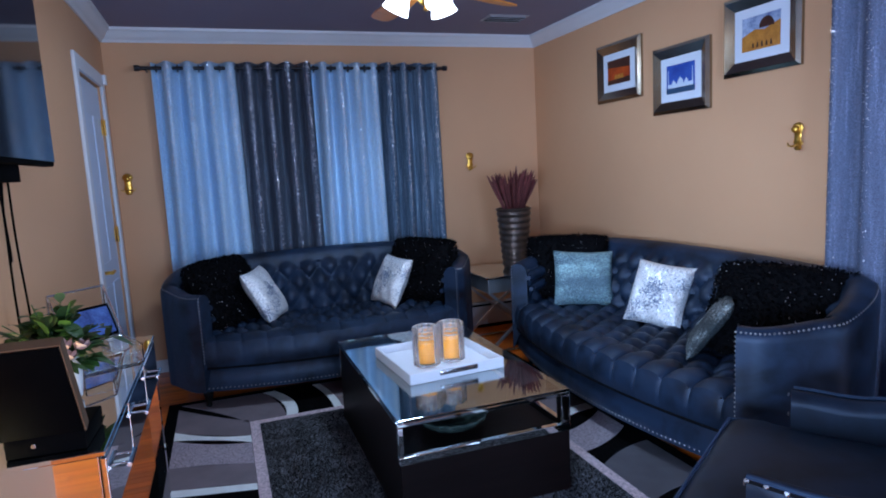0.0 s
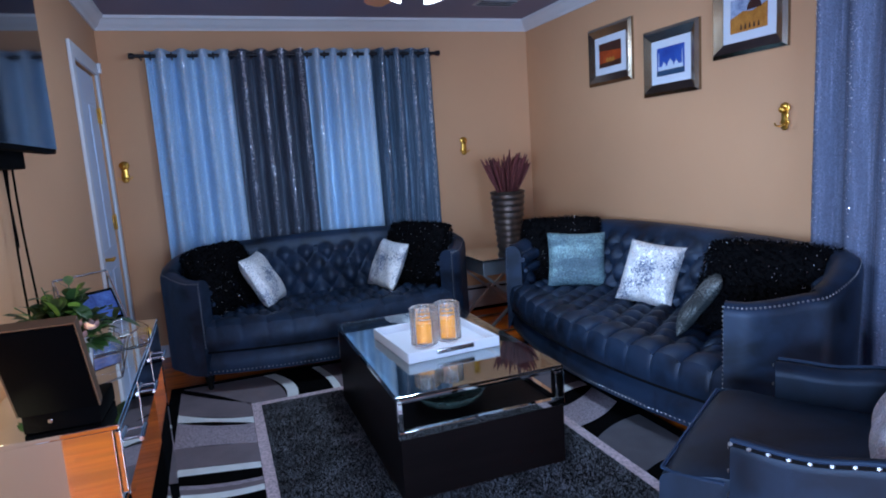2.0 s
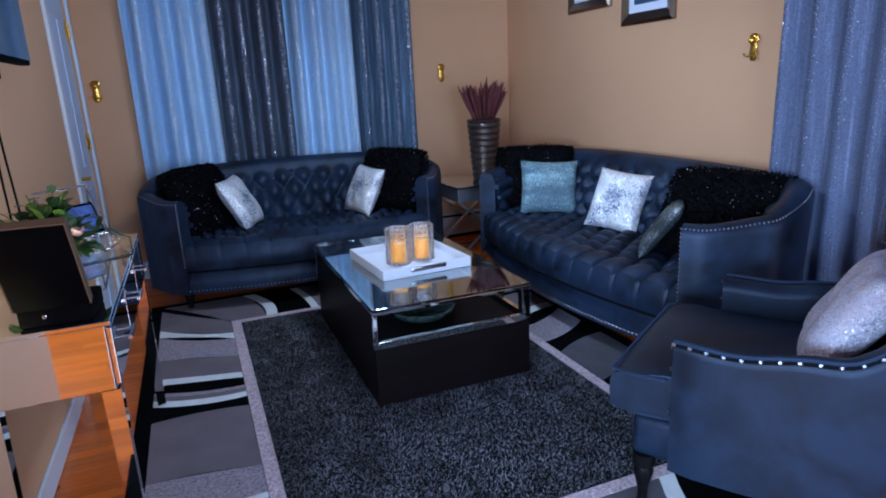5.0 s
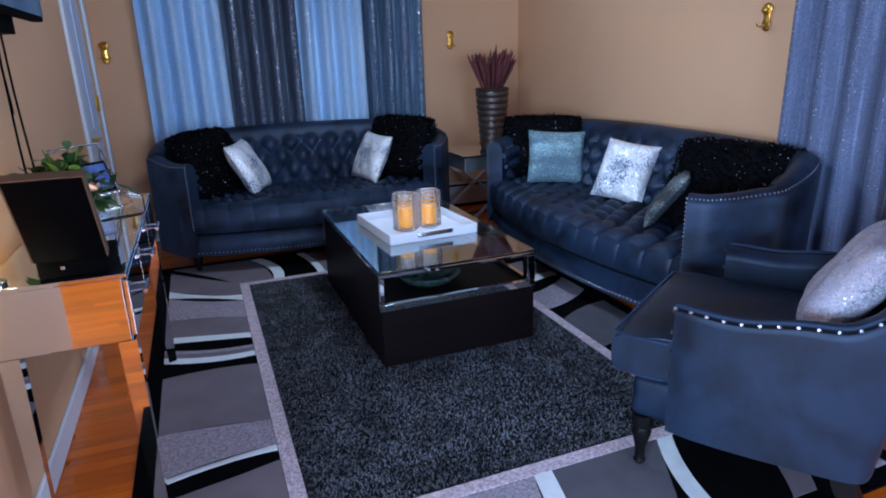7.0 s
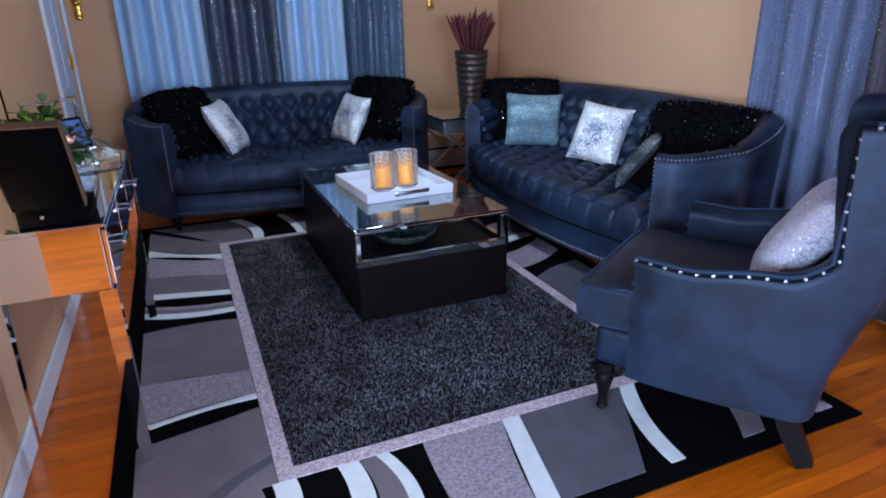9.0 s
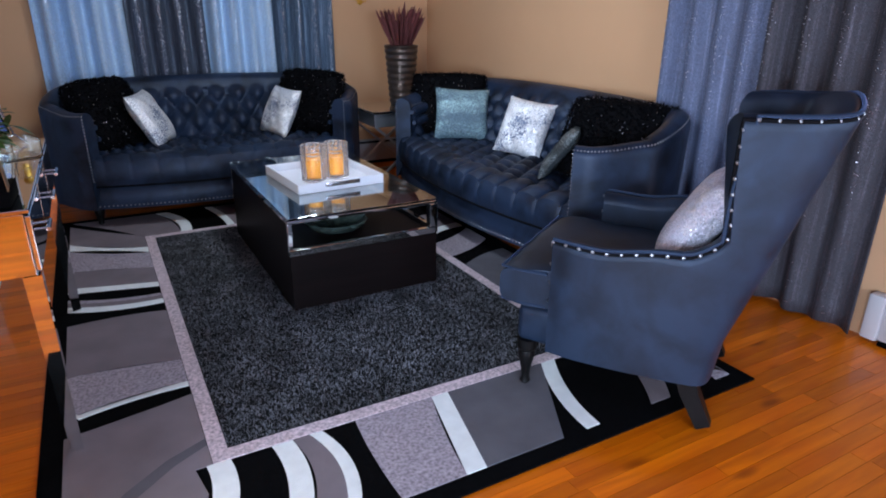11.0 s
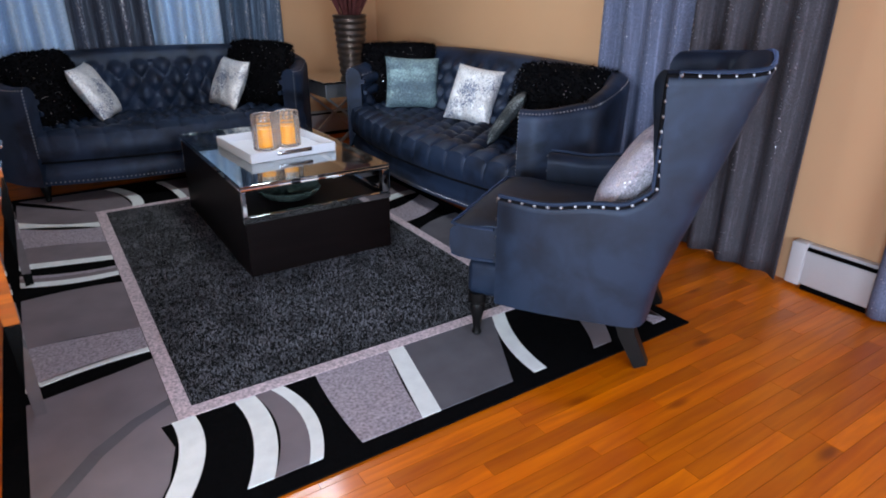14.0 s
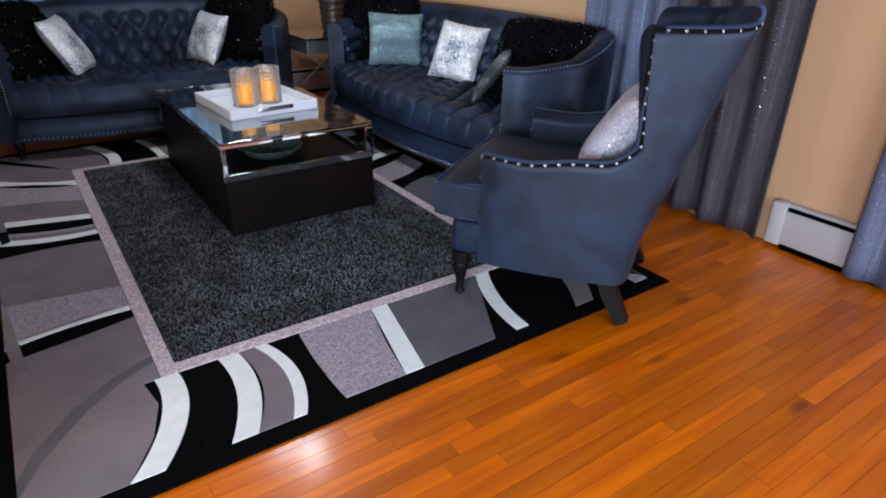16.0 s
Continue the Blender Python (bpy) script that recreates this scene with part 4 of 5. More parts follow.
CH = pose(1.715, 1.385, 0.012, 0, 0, 213.3)
wing_chair(CH)
cushion("cushion", "pearl-white sequin cushion on the wing chair", SEQ_WHITE, CH @ lean_pose(0.02, 0.13, 0.515, 0, 32, 0), 0.46, 0.40, 0.15)


# ---- coffee table ----
def coffee_table():
    x0, x1, y0, y1 = 0.655, 1.45, 2.485, 3.82
    th = thing("coffee_table", "espresso wood coffee table with mirrored edges and glass top", "coffee table", pose(0, 0, 0.012))
    part("base", boxed(x0 + 0.004, x1 - 0.004, y0 + 0.004, y1 - 0.004, 0.0, 0.285, 0.003), ESPRESSO, th, smooth=False)
    part("shelf", boxed(x0 + 0.03, x1 - 0.03, y0 + 0.03, y1 - 0.03, 0.286, 0.292), ESPRESSO, th, "dark wooden shelf", smooth=False)
    for a, b, c, d in ((x0, x1, y0, y0 + 0.028), (x0, x1, y1 - 0.028, y1), (x1 - 0.028, x1, y0 + 0.028, y1 - 0.028)):
        part("mirror_band", boxed(a, b, c, d, 0.286, 0.318, 0.002), MIRROR, th, "mirrored band", smooth=False)
        part("top_rail", boxed(a, b, c, d, 0.447, 0.462, 0.002), MIRROR, th, "mirrored rail", smooth=False)
    part("side_panel", boxed(x0 + 0.0015, x0 + 0.022, y0 + 0.0285, y1 - 0.0285, 0.3185, 0.4465), ESPRESSO, th, "dark wooden side panel", smooth=False)
    for x, w in ((x0, 0.022), (x1 - 0.045, 0.045)):
        for y in (y0, y1 - 0.045):
            part("post", boxed(x, x + w, y, y + (0.028 if w < 0.03 and y == y0 else 0.045), 0.319, 0.446, 0.003), MIRROR, th, "mirrored corner post", smooth=False)
    part("side_strip", boxed(x0 + 0.0015, x0 + 0.028, y0 + 0.0285, y1 - 0.0285, 0.286, 0.3183), ESPRESSO, th, smooth=False)
    part("top_rail", boxed(x0, x0 + 0.028, y0 + 0.0282, y1 - 0.0282, 0.447, 0.462, 0.002), MIRROR, th, "mirrored rail", smooth=False)
    part("glass_top", boxed(x0, x1, y0, y1, 0.463, 0.476, 0.003), TGLASS, th, "clear glass top", smooth=False)
    bm = lathe(bmesh.new(), [(0.02, 0.0), (0.08, 0.003), (0.125, 0.022), (0.155, 0.048), (0.165, 0.062), (0.16, 0.066), (0.148, 0.052), (0.118, 0.028), (0.07, 0.012), (0.0, 0.010)], 48, (0.98, 2.75, 0.304))
    for v in bm.verts:
        dx, dy = v.co.x - 0.98, v.co.y - 2.75
        f = 1 + 0.035 * math.cos(16 * math.atan2(dy, dx)) * min(1, (v.co.z - 0.304) / 0.03)
        v.co.x, v.co.y = 0.98 + dx * f, 2.75 + dy * f
    ob = part("glass_bowl", bm, SMOKE)
    tagged(ob, "shallow dark green glass bowl on the table's shelf", "bowl")


coffee_table()
TRAY = pose(1.055, 3.145, 0.489, 0, 0, 4)
tray = thing("serving_tray", "white lacquered tray with silver handles on the glass table", "tray", TRAY)
tw, td = 0.50, 0.54
part("tray_base", boxed(-tw / 2, tw / 2, -td / 2, td / 2, 0.0, 0.010, 0.002), WHITE, tray, smooth=False)
for a, b, c, d in ((-tw / 2, tw / 2, -td / 2, -td / 2 + 0.014), (-tw / 2, tw / 2, td / 2 - 0.014, td / 2), (-tw / 2, -tw / 2 + 0.014, -td / 2 + 0.014, td / 2 - 0.014), (tw / 2 - 0.014, tw / 2, -td / 2 + 0.014, td / 2 - 0.014)):
    part("tray_rim", boxed(a, b, c, d, 0.0102, 0.052, 0.003), WHITE, tray, smooth=False)
for s in (-1, 1):
    bm = boxed(-0.10, 0.10, s * (td / 2 + 0.004) - 0.006, s * (td / 2 + 0.004) + 0.006, 0.024, 0.046, 0.003)
    part("handle", bm, CHROME, tray, "polished silver handle")


def candle_holder(x, y, seed):
    th = thing("candle_holder", "beaded clear glass holder with an amber candle", "candle holder", pose(x, y, 0.500), group="candle holders on the tray")
    bm = bmesh.new()
    r, h, n, rows = 0.061, 0.20, 15, 10

    def out(u, v):
        a = 2 * math.pi * u
        b = abs(math.sin(n * a / 2)) * abs(math.sin(math.pi * rows * v))
        rr = r + 0.012 * b
        return Vector((rr * math.cos(a), rr * math.sin(a), 0.002 + h * v))

    go = sheet(bm, out, n * 4, rows * 4, close_u=True)
    gi = sheet(bm, lambda u, v: Vector(((r - 0.006) * math.cos(2 * math.pi * u), (r - 0.006) * math.sin(2 * math.pi * u), 0.012 + (h - 0.010) * v)), n * 4, 2, close_u=True)
    k = n * 4
    for i in range(k):
        j = (i + 1) % k
        bm.faces.new((go[i][-1], go[j][-1], gi[j][-1], gi[i][-1]))
    bm.faces.new([c[0] for c in go][::-1])
    bm.faces.new([c[0] for c in gi])
    bmesh.ops.recalc_face_normals(bm, faces=bm.faces)
    part("holder", bm, BEADED, th).visible_shadow = False
    c = part("candle", lathe(bmesh.new(), [(0.048, 0.013), (0.052, 0.02), (0.052, 0.122), (0.046, 0.128), (0.02, 0.123), (0.0, 0.122)], 24), WAXGLOW, th, "amber wax candle, the wax itself set to glow faintly")
    part("wick", tube(bmesh.new(), [(0, 0, 0.120), (0.001, 0, 0.134)], 0.0012, 5), BLACK, c)


candle_holder(0.985, 3.09, 1)
candle_holder(1.125, 3.11, 2)

# ---- end table, vase and reeds ----
et = thing("end_table", "mirrored end table with crossed metal legs between the sofas", "end table", pose(0, 0, 0))
ex0, ex1, ey0, ey1, ez = 1.95, 2.58, 4.52, 5.12, 0.625
part("tabletop", boxed(ex0, ex1, ey0, ey1, ez - 0.018, ez, 0.003), MIRROR, et, "mirror glass top", smooth=False)
part("drawer_box", boxed(ex0 + 0.02, ex1 - 0.02, ey0 + 0.02, ey1 - 0.02, ez - 0.13, ez - 0.019, 0.003), SATIN, et, "mirrored drawer box", smooth=False)
part("handle", boxed(ex0 + 0.22, ex0 + 0.36, ey0 + 0.002, ey0 + 0.014, ez - 0.075, ez - 0.055, 0.003), CHROME, et, "silver bar handle")
for y in (ey0 + 0.04, ey1 - 0.04):
    part("cross_leg", tube(bmesh.new(), [(ex0 + 0.03, y - 0.012, ez - 0.13), (ex1 - 0.03, y - 0.012, 0.02)], 0.014, 4), SATIN, et)
    part("cross_leg", tube(bmesh.new(), [(ex1 - 0.03, y + 0.014, ez - 0.13), (ex0 + 0.03, y + 0.014, 0.02)], 0.014, 4), SATIN, et)
    part("foot_rail", boxed(ex0 + 0.01, ex1 - 0.01, y - 0.014, y + 0.014, 0.0, 0.02, 0.003), CHROME, et)

VX, VY, VZ = 2.365, 4.85, 0.626
prof, nr = [(0.075, 0.0), (0.10, 0.004)], 9
for k in range(nr):
    z0, z1 = 0.01 + 0.47 * k / nr, 0.01 + 0.47 * (k + 1) / nr
    r = 0.100 + 0.038 * (k / nr)
    for q in range(6):
        a = q / 5
        prof.append((r + 0.009 * math.sin(math.pi * a) + 0.004 * a, z0 + (z1 - z0) * (0.04 + 0.92 * a)))
prof += [(0.145, 0.485), (0.147, 0.50), (0.138, 0.505), (0.125, 0.49), (0.11, 0.40), (0.0, 0.39)]
vase = part("vase", lathe(bmesh.new(), prof, 40, (0, 0, 0)), VASEM)
vase.location = (VX, VY, VZ)
tagged(vase, "tall bronze ribbed vase on the end table", "vase")
reeds = thing("dried_reeds", "bunch of dried burgundy reeds in the bronze vase", "dried flowers", pose(VX, VY, VZ + 0.40))
rng = random.Random(5)
for k in range(70):
    a, r = rng.uniform(0, 2 * math.pi), math.sqrt(rng.random())
    top = Vector((0.21 * r * math.cos(a), 0.21 * r * math.sin(a), rng.uniform(0.36, 0.47) - 0.07 * r))
    low = Vector((0.05 * r * math.cos(a), 0.05 * r * math.sin(a), 0.0))
    pts = [low.lerp(top, t) + Vector((0, 0, 0.015 * math.sin(math.pi * t))) for t in (0, 0.35, 0.5, 0.7, 0.9, 1.0)]
    part("reed", tube(bmesh.new(), pts, [0.003, 0.004, 0.009, 0.012, 0.008, 0.002], 6), REED, reeds)

# ---- rug ----
# RY1 runs a little long, its black border giving the shade under the settee
RX0, RX1, RY0, RY1 = -0.385, 2.13, 1.03, 4.58
rug = thing("area_rug", "black and grey rug with shaggy centre and wavy white bands", "rug", pose(0, 0, 0))
part("backing", boxed(RX0, RX1, RY0, RY1, 0.001, 0.010, 0.003), RUG_BLACK, rug, "black woven border", smooth=False)
IX0, IX1, IY0, IY1 = 0.167, 1.65, 1.589, 3.95
BW = 0.056


def slab(name, poly, z0, z1, material, parent, label=""):
    bm = bmesh.new()
    lo = [bm.verts.new((x, y, z0)) for x, y in poly]
    hi = [bm.verts.new((x, y, z1)) for x, y in poly]
    n = len(poly)
    for i in range(n):
        bm.faces.new((lo[i], lo[(i + 1) % n], hi[(i + 1) % n], hi[i]))
    bm.faces.new(hi)
    bm.faces.new(lo[::-1])
    bmesh.ops.recalc_face_normals(bm, faces=bm.faces)
    return part(name, bm, material, parent, label, smooth=False)


def frame_band(x0, x1, y0, y1, w, z0, z1, material, parent):
    for poly in ([(x0, y0), (x1, y0), (x1 - w, y0 + w), (x0 + w, y0 + w)], [(x1, y0), (x1, y1), (x1 - w, y1 - w), (x1 - w, y0 + w)], [(x1, y1), (x0, y1), (x0 + w, y1 - w), (x1 - w, y1 - w)], [(x0, y1), (x0, y0), (x0 + w, y0 + w), (x0 + w, y1 - w)]):
        slab("inner_band", poly, z0, z1, material, parent)


frame_band(IX0 - BW, IX1 + BW, IY0 - BW, IY1 + BW, BW, 0.011, 0.015, RUG_EDGE, rug)
part("shag_field", boxed(IX0 + 0.001, IX1 - 0.001, IY0 + 0.001, IY1 - 0.001, 0.011, 0.016), RUG_SHAG, rug, "black shaggy field flecked with grey", smooth=False)
EDGE = 0.07


def wave(kind, a0, a1, b0, b1, bend, material, lab=""):
    """A curved band across the border from the inner band to the outer edge; a: its two ends along the inner side, b: along the outer."""
    n = 14
    inner_y = {"front": IY0 - BW - 0.002, "back": IY1 + BW + 0.002, "left": IX0 - BW - 0.002, "right": IX1 + BW + 0.002}[kind]
    outer_y = {"front": RY0 + EDGE, "back": RY1 - EDGE, "left": RX0 + EDGE, "right": RX1 - EDGE}[kind]
    p, q = [], []
    for i in range(n + 1):
        t = i / n
        d = inner_y + (outer_y - inner_y) * t
        w = bend * 4 * t * (1 - t)
        p.append((a0 + (b0 - a0) * t + w, d))
        q.append((a1 + (b1 - a1) * t + w, d))
    poly = p + q[::-1]
    if kind in ("left", "right"):
        poly = [(y, x) for x, y in poly]
    return slab("wave_band", poly, 0.0105, 0.0135, material, rug, lab)


# front border, by x along the inner side and along the outer edge
F = [(0.09, 0.165, -0.06, 0.03, 0.05, RUG_WHITE), (0.30, 0.37, 0.215, 0.295, 0.04, RUG_WHITE), (0.37, 0.43, 0.295, 0.405, 0.05, RUG_GREY), (0.43, 0.475, 0.405, 0.45, 0.05, RUG_WHITE), (0.60, 0.91, 0.585, 0.81, -0.01, RUG_LILAC), (0.91, 0.98, 0.81, 0.885, 0.0, RUG_WHITE), (0.98, 1.43, 0.885, 1.20, 0.0, RUG_DARK), (1.43, 1.50, 1.305, 1.365, -0.03, RUG_WHITE), (1.78, 1.90, 1.62, 1.72, 0.04, RUG_GREY), (1.95, 2.02, 1.98, 2.06, 0.02, RUG_LILAC)]
for a0, a1, b0, b1, w, m in F:
    wave("front", a0, a1, b0, b1, w, m)
slab("wave_band", [(-0.315, 1.10), (-0.06, 1.10), (0.03, 1.25), (0.075, 1.40), (0.055, 1.53), (0.109, 1.531), (0.109, 1.985), (-0.02, 1.955), (-0.315, 1.90)], 0.0105, 0.0133, RUG_GREY, rug)
slab("wave_band", [(-0.315, 1.20), (-0.25, 1.32), (-0.12, 1.48), (0.0, 1.58), (0.109, 1.64), (0.109, 1.68), (-0.02, 1.62), (-0.15, 1.52), (-0.27, 1.37), (-0.315, 1.27)], 0.0134, 0.0138, RUG_DARK, rug)
L = [(2.05, 2.085, 1.99, 2.02, 0.02, RUG_WHITE), (2.085, 2.27, 2.02, 2.33, 0.01, RUG_LILAC), (2.27, 2.80, 2.33, 2.82, 0.02, RUG_GREY), (2.905, 2.955, 2.99, 3.05, -0.03, RUG_WHITE), (2.955, 3.0, 3.05, 3.10, -0.03, RUG_GREY), (3.0, 3.03, 3.10, 3.14, -0.03, RUG_LILAC), (3.13, 3.19, 3.23, 3.30, 0.0, RUG_WHITE), (3.19, 3.42, 3.30, 3.55, 0.01, RUG_GREY), (3.42, 3.70, 3.55, 3.92, 0.02, RUG_LILAC), (3.70, 3.80, 3.92, 4.05, -0.04, RUG_WHITE), (3.80, 4.03, 4.05, 4.44, -0.02, RUG_GREY)]
for a0, a1, b0, b1, w, m in L:
    wave("left", a0, a1, b0, b1, w, m)
B = [(0.10, 0.33, -0.3, 0.22, 0.03, RUG_GREY), (0.33, 0.40, 0.22, 0.30, 0.05, RUG_WHITE), (0.63, 0.68, 0.56, 0.61, 0.02, RUG_WHITE), (0.68, 1.0, 0.61, 1.0, 0.02, RUG_GREY), (1.1, 1.17, 1.1, 1.18, 0.04, RUG_WHITE), (1.17, 1.6, 1.18, 1.7, 0.03, RUG_DARK)]
for a0, a1, b0, b1, w, m in B:
    wave("back", a0, a1, b0, b1, w, m)
R = [(1.54, 1.85, 1.12, 1.7, 0.02, RUG_GREY), (2.0, 2.08, 1.95, 2.02, 0.04, RUG_WHITE), (2.25, 2.62, 2.3, 2.75, 0.03, RUG_DARK), (2.78, 3.02, 2.95, 3.2, -0.03, RUG_LILAC), (3.12, 3.2, 3.25, 3.33, 0.03, RUG_WHITE), (3.2, 3.5, 3.33, 3.6, 0.03, RUG_GREY), (3.7, 3.95, 3.8, 4.3, 0.03, RUG_DARK)]
for a0, a1, b0, b1, w, m in R:
    wave("right", a0, a1, b0, b1, w, m)
# short pile of the shaggy field
rng = random.Random(8)
vv, ff = [], []
for k in range(95000):
    x, y = rng.uniform(IX0, IX1), rng.uniform(IY0, IY1)
    if 0.7 < x < 1.4 and 2.55 < y < 3.78:
        continue
    a, ln, wd = rng.uniform(0, 6.28), rng.uniform(0.007, 0.019), rng.uniform(0.0009, 0.0021)
    dx, dy = math.cos(a), math.sin(a)
    i = len(vv)
    vv += [(x - dy * wd, y + dx * wd, 0.0155), (x + dy * wd, y - dx * wd, 0.0155), (x + dx * ln * 0.6, y + dy * ln * 0.6, 0.0155 + ln * 0.55)]
    ff.append((i, i + 1, i + 2))
me = bpy.data.meshes.new("shag")
me.from_pydata(vv, [], ff)
me.materials.append(FIBRE)
ob = new("shag", me)
ob.parent = rug
tagged(ob, "grey-flecked shaggy pile", kind="stuff")


# ---- mirrored console and what stands on it ----
cx0, cx1, cy0, cy1, cz = -0.60, -0.255, 1.815, 3.02, 0.85
con = thing("console_table", "mirrored console table with drawers and slim mirrored legs", "console table", pose(0, 0, 0))
part("tabletop", boxed(cx0 - 0.005, cx1 + 0.005, cy0 - 0.005, cy1 + 0.005, cz - 0.014, cz, 0.003), MIRROR, con, "mirror glass top", smooth=False)
part("body", boxed(cx0, cx1 - 0.012, cy0, cy1, cz - 0.205, cz - 0.0145, 0.002), MIRROR, con, "mirrored sides", smooth=False)
ny = 3
for k in range(ny):
    a, b = cy0 + (cy1 - cy0) * k / ny + 0.008, cy0 + (cy1 - cy0) * (k + 1) / ny - 0.008
    dr = part("drawer", boxed(cx1 - 0.0118, cx1 + 0.004, a, b, cz - 0.195, cz - 0.022, 0.004), MIRROR, con, "bevelled mirror drawer front", smooth=False)
    mid = (a + b) / 2
    bm = bmesh.new()
    for y in (mid - 0.035, mid + 0.035):
        tube(bm, [(cx1 + 0.003, y, cz - 0.11), (cx1 + 0.03, y, cz - 0.11)], 0.005, 8)
    tube(bm, [(cx1 + 0.03, mid - 0.055, cz - 0.11), (cx1 + 0.03, mid + 0.055, cz - 0.11)], 0.007, 8)
    part("handle", bm, CHROME, dr, "chrome bar handle")
for x in (cx0, cx1 - 0.05):
    for y in (cy0, cy1 - 0.05):
        bm = bmesh.new()
        s0, s1 = 0.05, 0.036
        top, z0, z1 = (x, y), (0.0135 if x > -0.5 and y > 1.0 else 0.0), cz - 0.206
        ox = x + (s0 - s1 if x > -0.5 else 0)
        oy = y + (s0 - s1 if y > 2 else 0)
        lo = [bm.verts.new((ox + a * s1, oy + b * s1, z0)) for a, b in ((0, 0), (1, 0), (1, 1), (0, 1))]
        hi = [bm.verts.new((x + a * s0, y + b * s0, z1)) for a, b in ((0, 0), (1, 0), (1, 1), (0, 1))]
        for i in range(4):
            bm.faces.new((lo[i], lo[(i + 1) % 4], hi[(i + 1) % 4], hi[i]))
        bm.faces.new(hi)
        bm.faces.new(lo[::-1])
        part("leg", bm, MIRROR, con, "tapered mirrored leg", smooth=False)

tl = thing("table_lamp", "small lit globe lamp at the console's end", "table lamp", pose(-0.572, 1.865, cz + 0.001))
part("lamp_base", lathe(bmesh.new(), [(0.026, 0.0), (0.027, 0.008), (0.008, 0.016), (0.007, 0.10)], 18), CHROME, tl)
part("globe", lathe(bmesh.new(), [(0.006, 0.101), (0.02, 0.108), (0.027, 0.13), (0.02, 0.152), (0.002, 0.16)], 18), glow("warm_globe", (1.0, 0.85, 0.5), 3.0), tl, "glowing frosted globe").visible_shadow = False

# the open black case, its lid standing up
case = thing("jewellery_case", "open black case with a gilt edge on the mirrored console", "box", pose(-0.378, 1.90, cz + 0.001, 0, 0, -3))
part("case_body", boxed(-0.088, 0.088, -0.055, 0.12, 0.0, 0.05, 0.004), BLACK, case)
LID = pose(0, -0.052, 0.055, 24, 0, 0)
lid = boxed(-0.09, 0.09, -0.014, 0.006, 0.0, 0.262, 0.003)
bmesh.ops.transform(lid, matrix=LID, verts=lid.verts)
ld = part("case_lid", lid, BLACK, case, "black lid leaning open")
bm = bmesh.new()
for a, b, c, d in ((-0.094, -0.0905, 0.0, 0.267), (0.0905, 0.094, 0.0, 0.267), (-0.0905, 0.0905, 0.263, 0.267)):
    box(bm, a, b, -0.012, 0.018, c, d)
bmesh.ops.transform(bm, matrix=LID, verts=bm.verts)
part("lid_edge", bm, mat("gilt_wood_edge", (0.17, 0.105, 0.06), 0.4, 0.2), ld, "thin gilt wood edge", smooth=False)
part("clasp", boxed(-0.03, -0.02, -0.058, -0.0555, 0.022, 0.032, 0.001), CHROME, case)

# flowers in a low pot
pot = part("flower_pot", lathe(bmesh.new(), [(0.035, 0.0), (0.05, 0.01), (0.058, 0.08), (0.06, 0.15), (0.054, 0.152), (0.05, 0.13), (0.0, 0.128)], 24), WHITE)
pot.location = (-0.43, 2.27, cz + 0.001)
tagged(pot, "small white pot on the mirrored console", "pot")
plant = thing("flower_arrangement", "green leafy arrangement with pale pink blooms", "plant", pose(-0.43, 2.25, cz + 0.13))
rng = random.Random(3)


def leaf_mesh(bm, base, way, length, width, curl):
    way = way.normalized()
    side = way.cross(Vector((0, 0, 1)))
    side = side.normalized() if side.length > 0.01 else Vector((1, 0, 0))
    n = 6
    row = []
    for i in range(n + 1):
        t = i / n
        c = base + way * length * t + Vector((0, 0, -curl * length * t * t))
        w = width * math.sin(math.pi * min(1, t * 0.93 + 0.05)) ** 0.8
        row.append((bm.verts.new(c - side * w), bm.verts.new(c + Vector((0, 0, -0.15 * w))), bm.verts.new(c + side * w)))
    for a, b in zip(row, row[1:]):
        bm.faces.new((a[0], a[1], b[1], b[0]))
        bm.faces.new((a[1], a[2], b[2], b[1]))


for k in range(85):
    a = rng.uniform(0, 6.28)
    el = rng.uniform(0.05, 1.4)
    way = Vector((math.cos(a) * math.cos(el), math.sin(a) * math.cos(el), math.sin(el)))
    reach = rng.uniform(0.05, 0.19)
    tip = way * reach
    tip.x = max(-0.15, min(0.13, tip.x))
    bm = tube(bmesh.new(), [(0, 0, 0), tuple(tip * 0.5 + Vector((0, 0, 0.01))), tuple(tip)], 0.0018, 5)
    for j in range(rng.choice((3, 4, 5))):
        b = tip * (0.55 + 0.45 * j / 4)
        w2 = way + Vector((rng.gauss(0, 0.6), rng.gauss(0, 0.6), rng.gauss(0, 0.4)))
        leaf_mesh(bm, b, w2, rng.uniform(0.04, 0.085), rng.uniform(0.010, 0.026), 0.4)
    part("leaf_sprig", bm, LEAF, plant)
for k, p in enumerate(((0.05, -0.12, 0.06), (0.09, -0.10, 0.05), (0.06, -0.13, 0.03))):
    bm = bmesh.new()
    for q in range(9):
        a = 2.4 * q
        leaf_mesh(bm, Vector(p), Vector((math.cos(a), math.sin(a), 0.4 + 0.08 * q)), 0.03, 0.014, -0.3)
    part("bloom", bm, PINK, plant, "pale pink bloom")

# photo frame on a clear stand
fr = thing("photo_frame", "small black photo frame with a blue picture on a metal stand", "photo frame", pose(-0.45, 2.89, cz + 0.001, 0, 0, 44))
M = pose(0, 0, 0.038, -24, 0, 0)
bm = bmesh.new()
box(bm, -0.11, 0.11, -0.006, 0.006, 0.0, 0.136, 0.003, m=M)
part("frame_body", bm, BLACK, fr)
bm = bmesh.new()
box(bm, -0.098, 0.098, -0.0085, -0.0065, 0.012, 0.124, m=M)
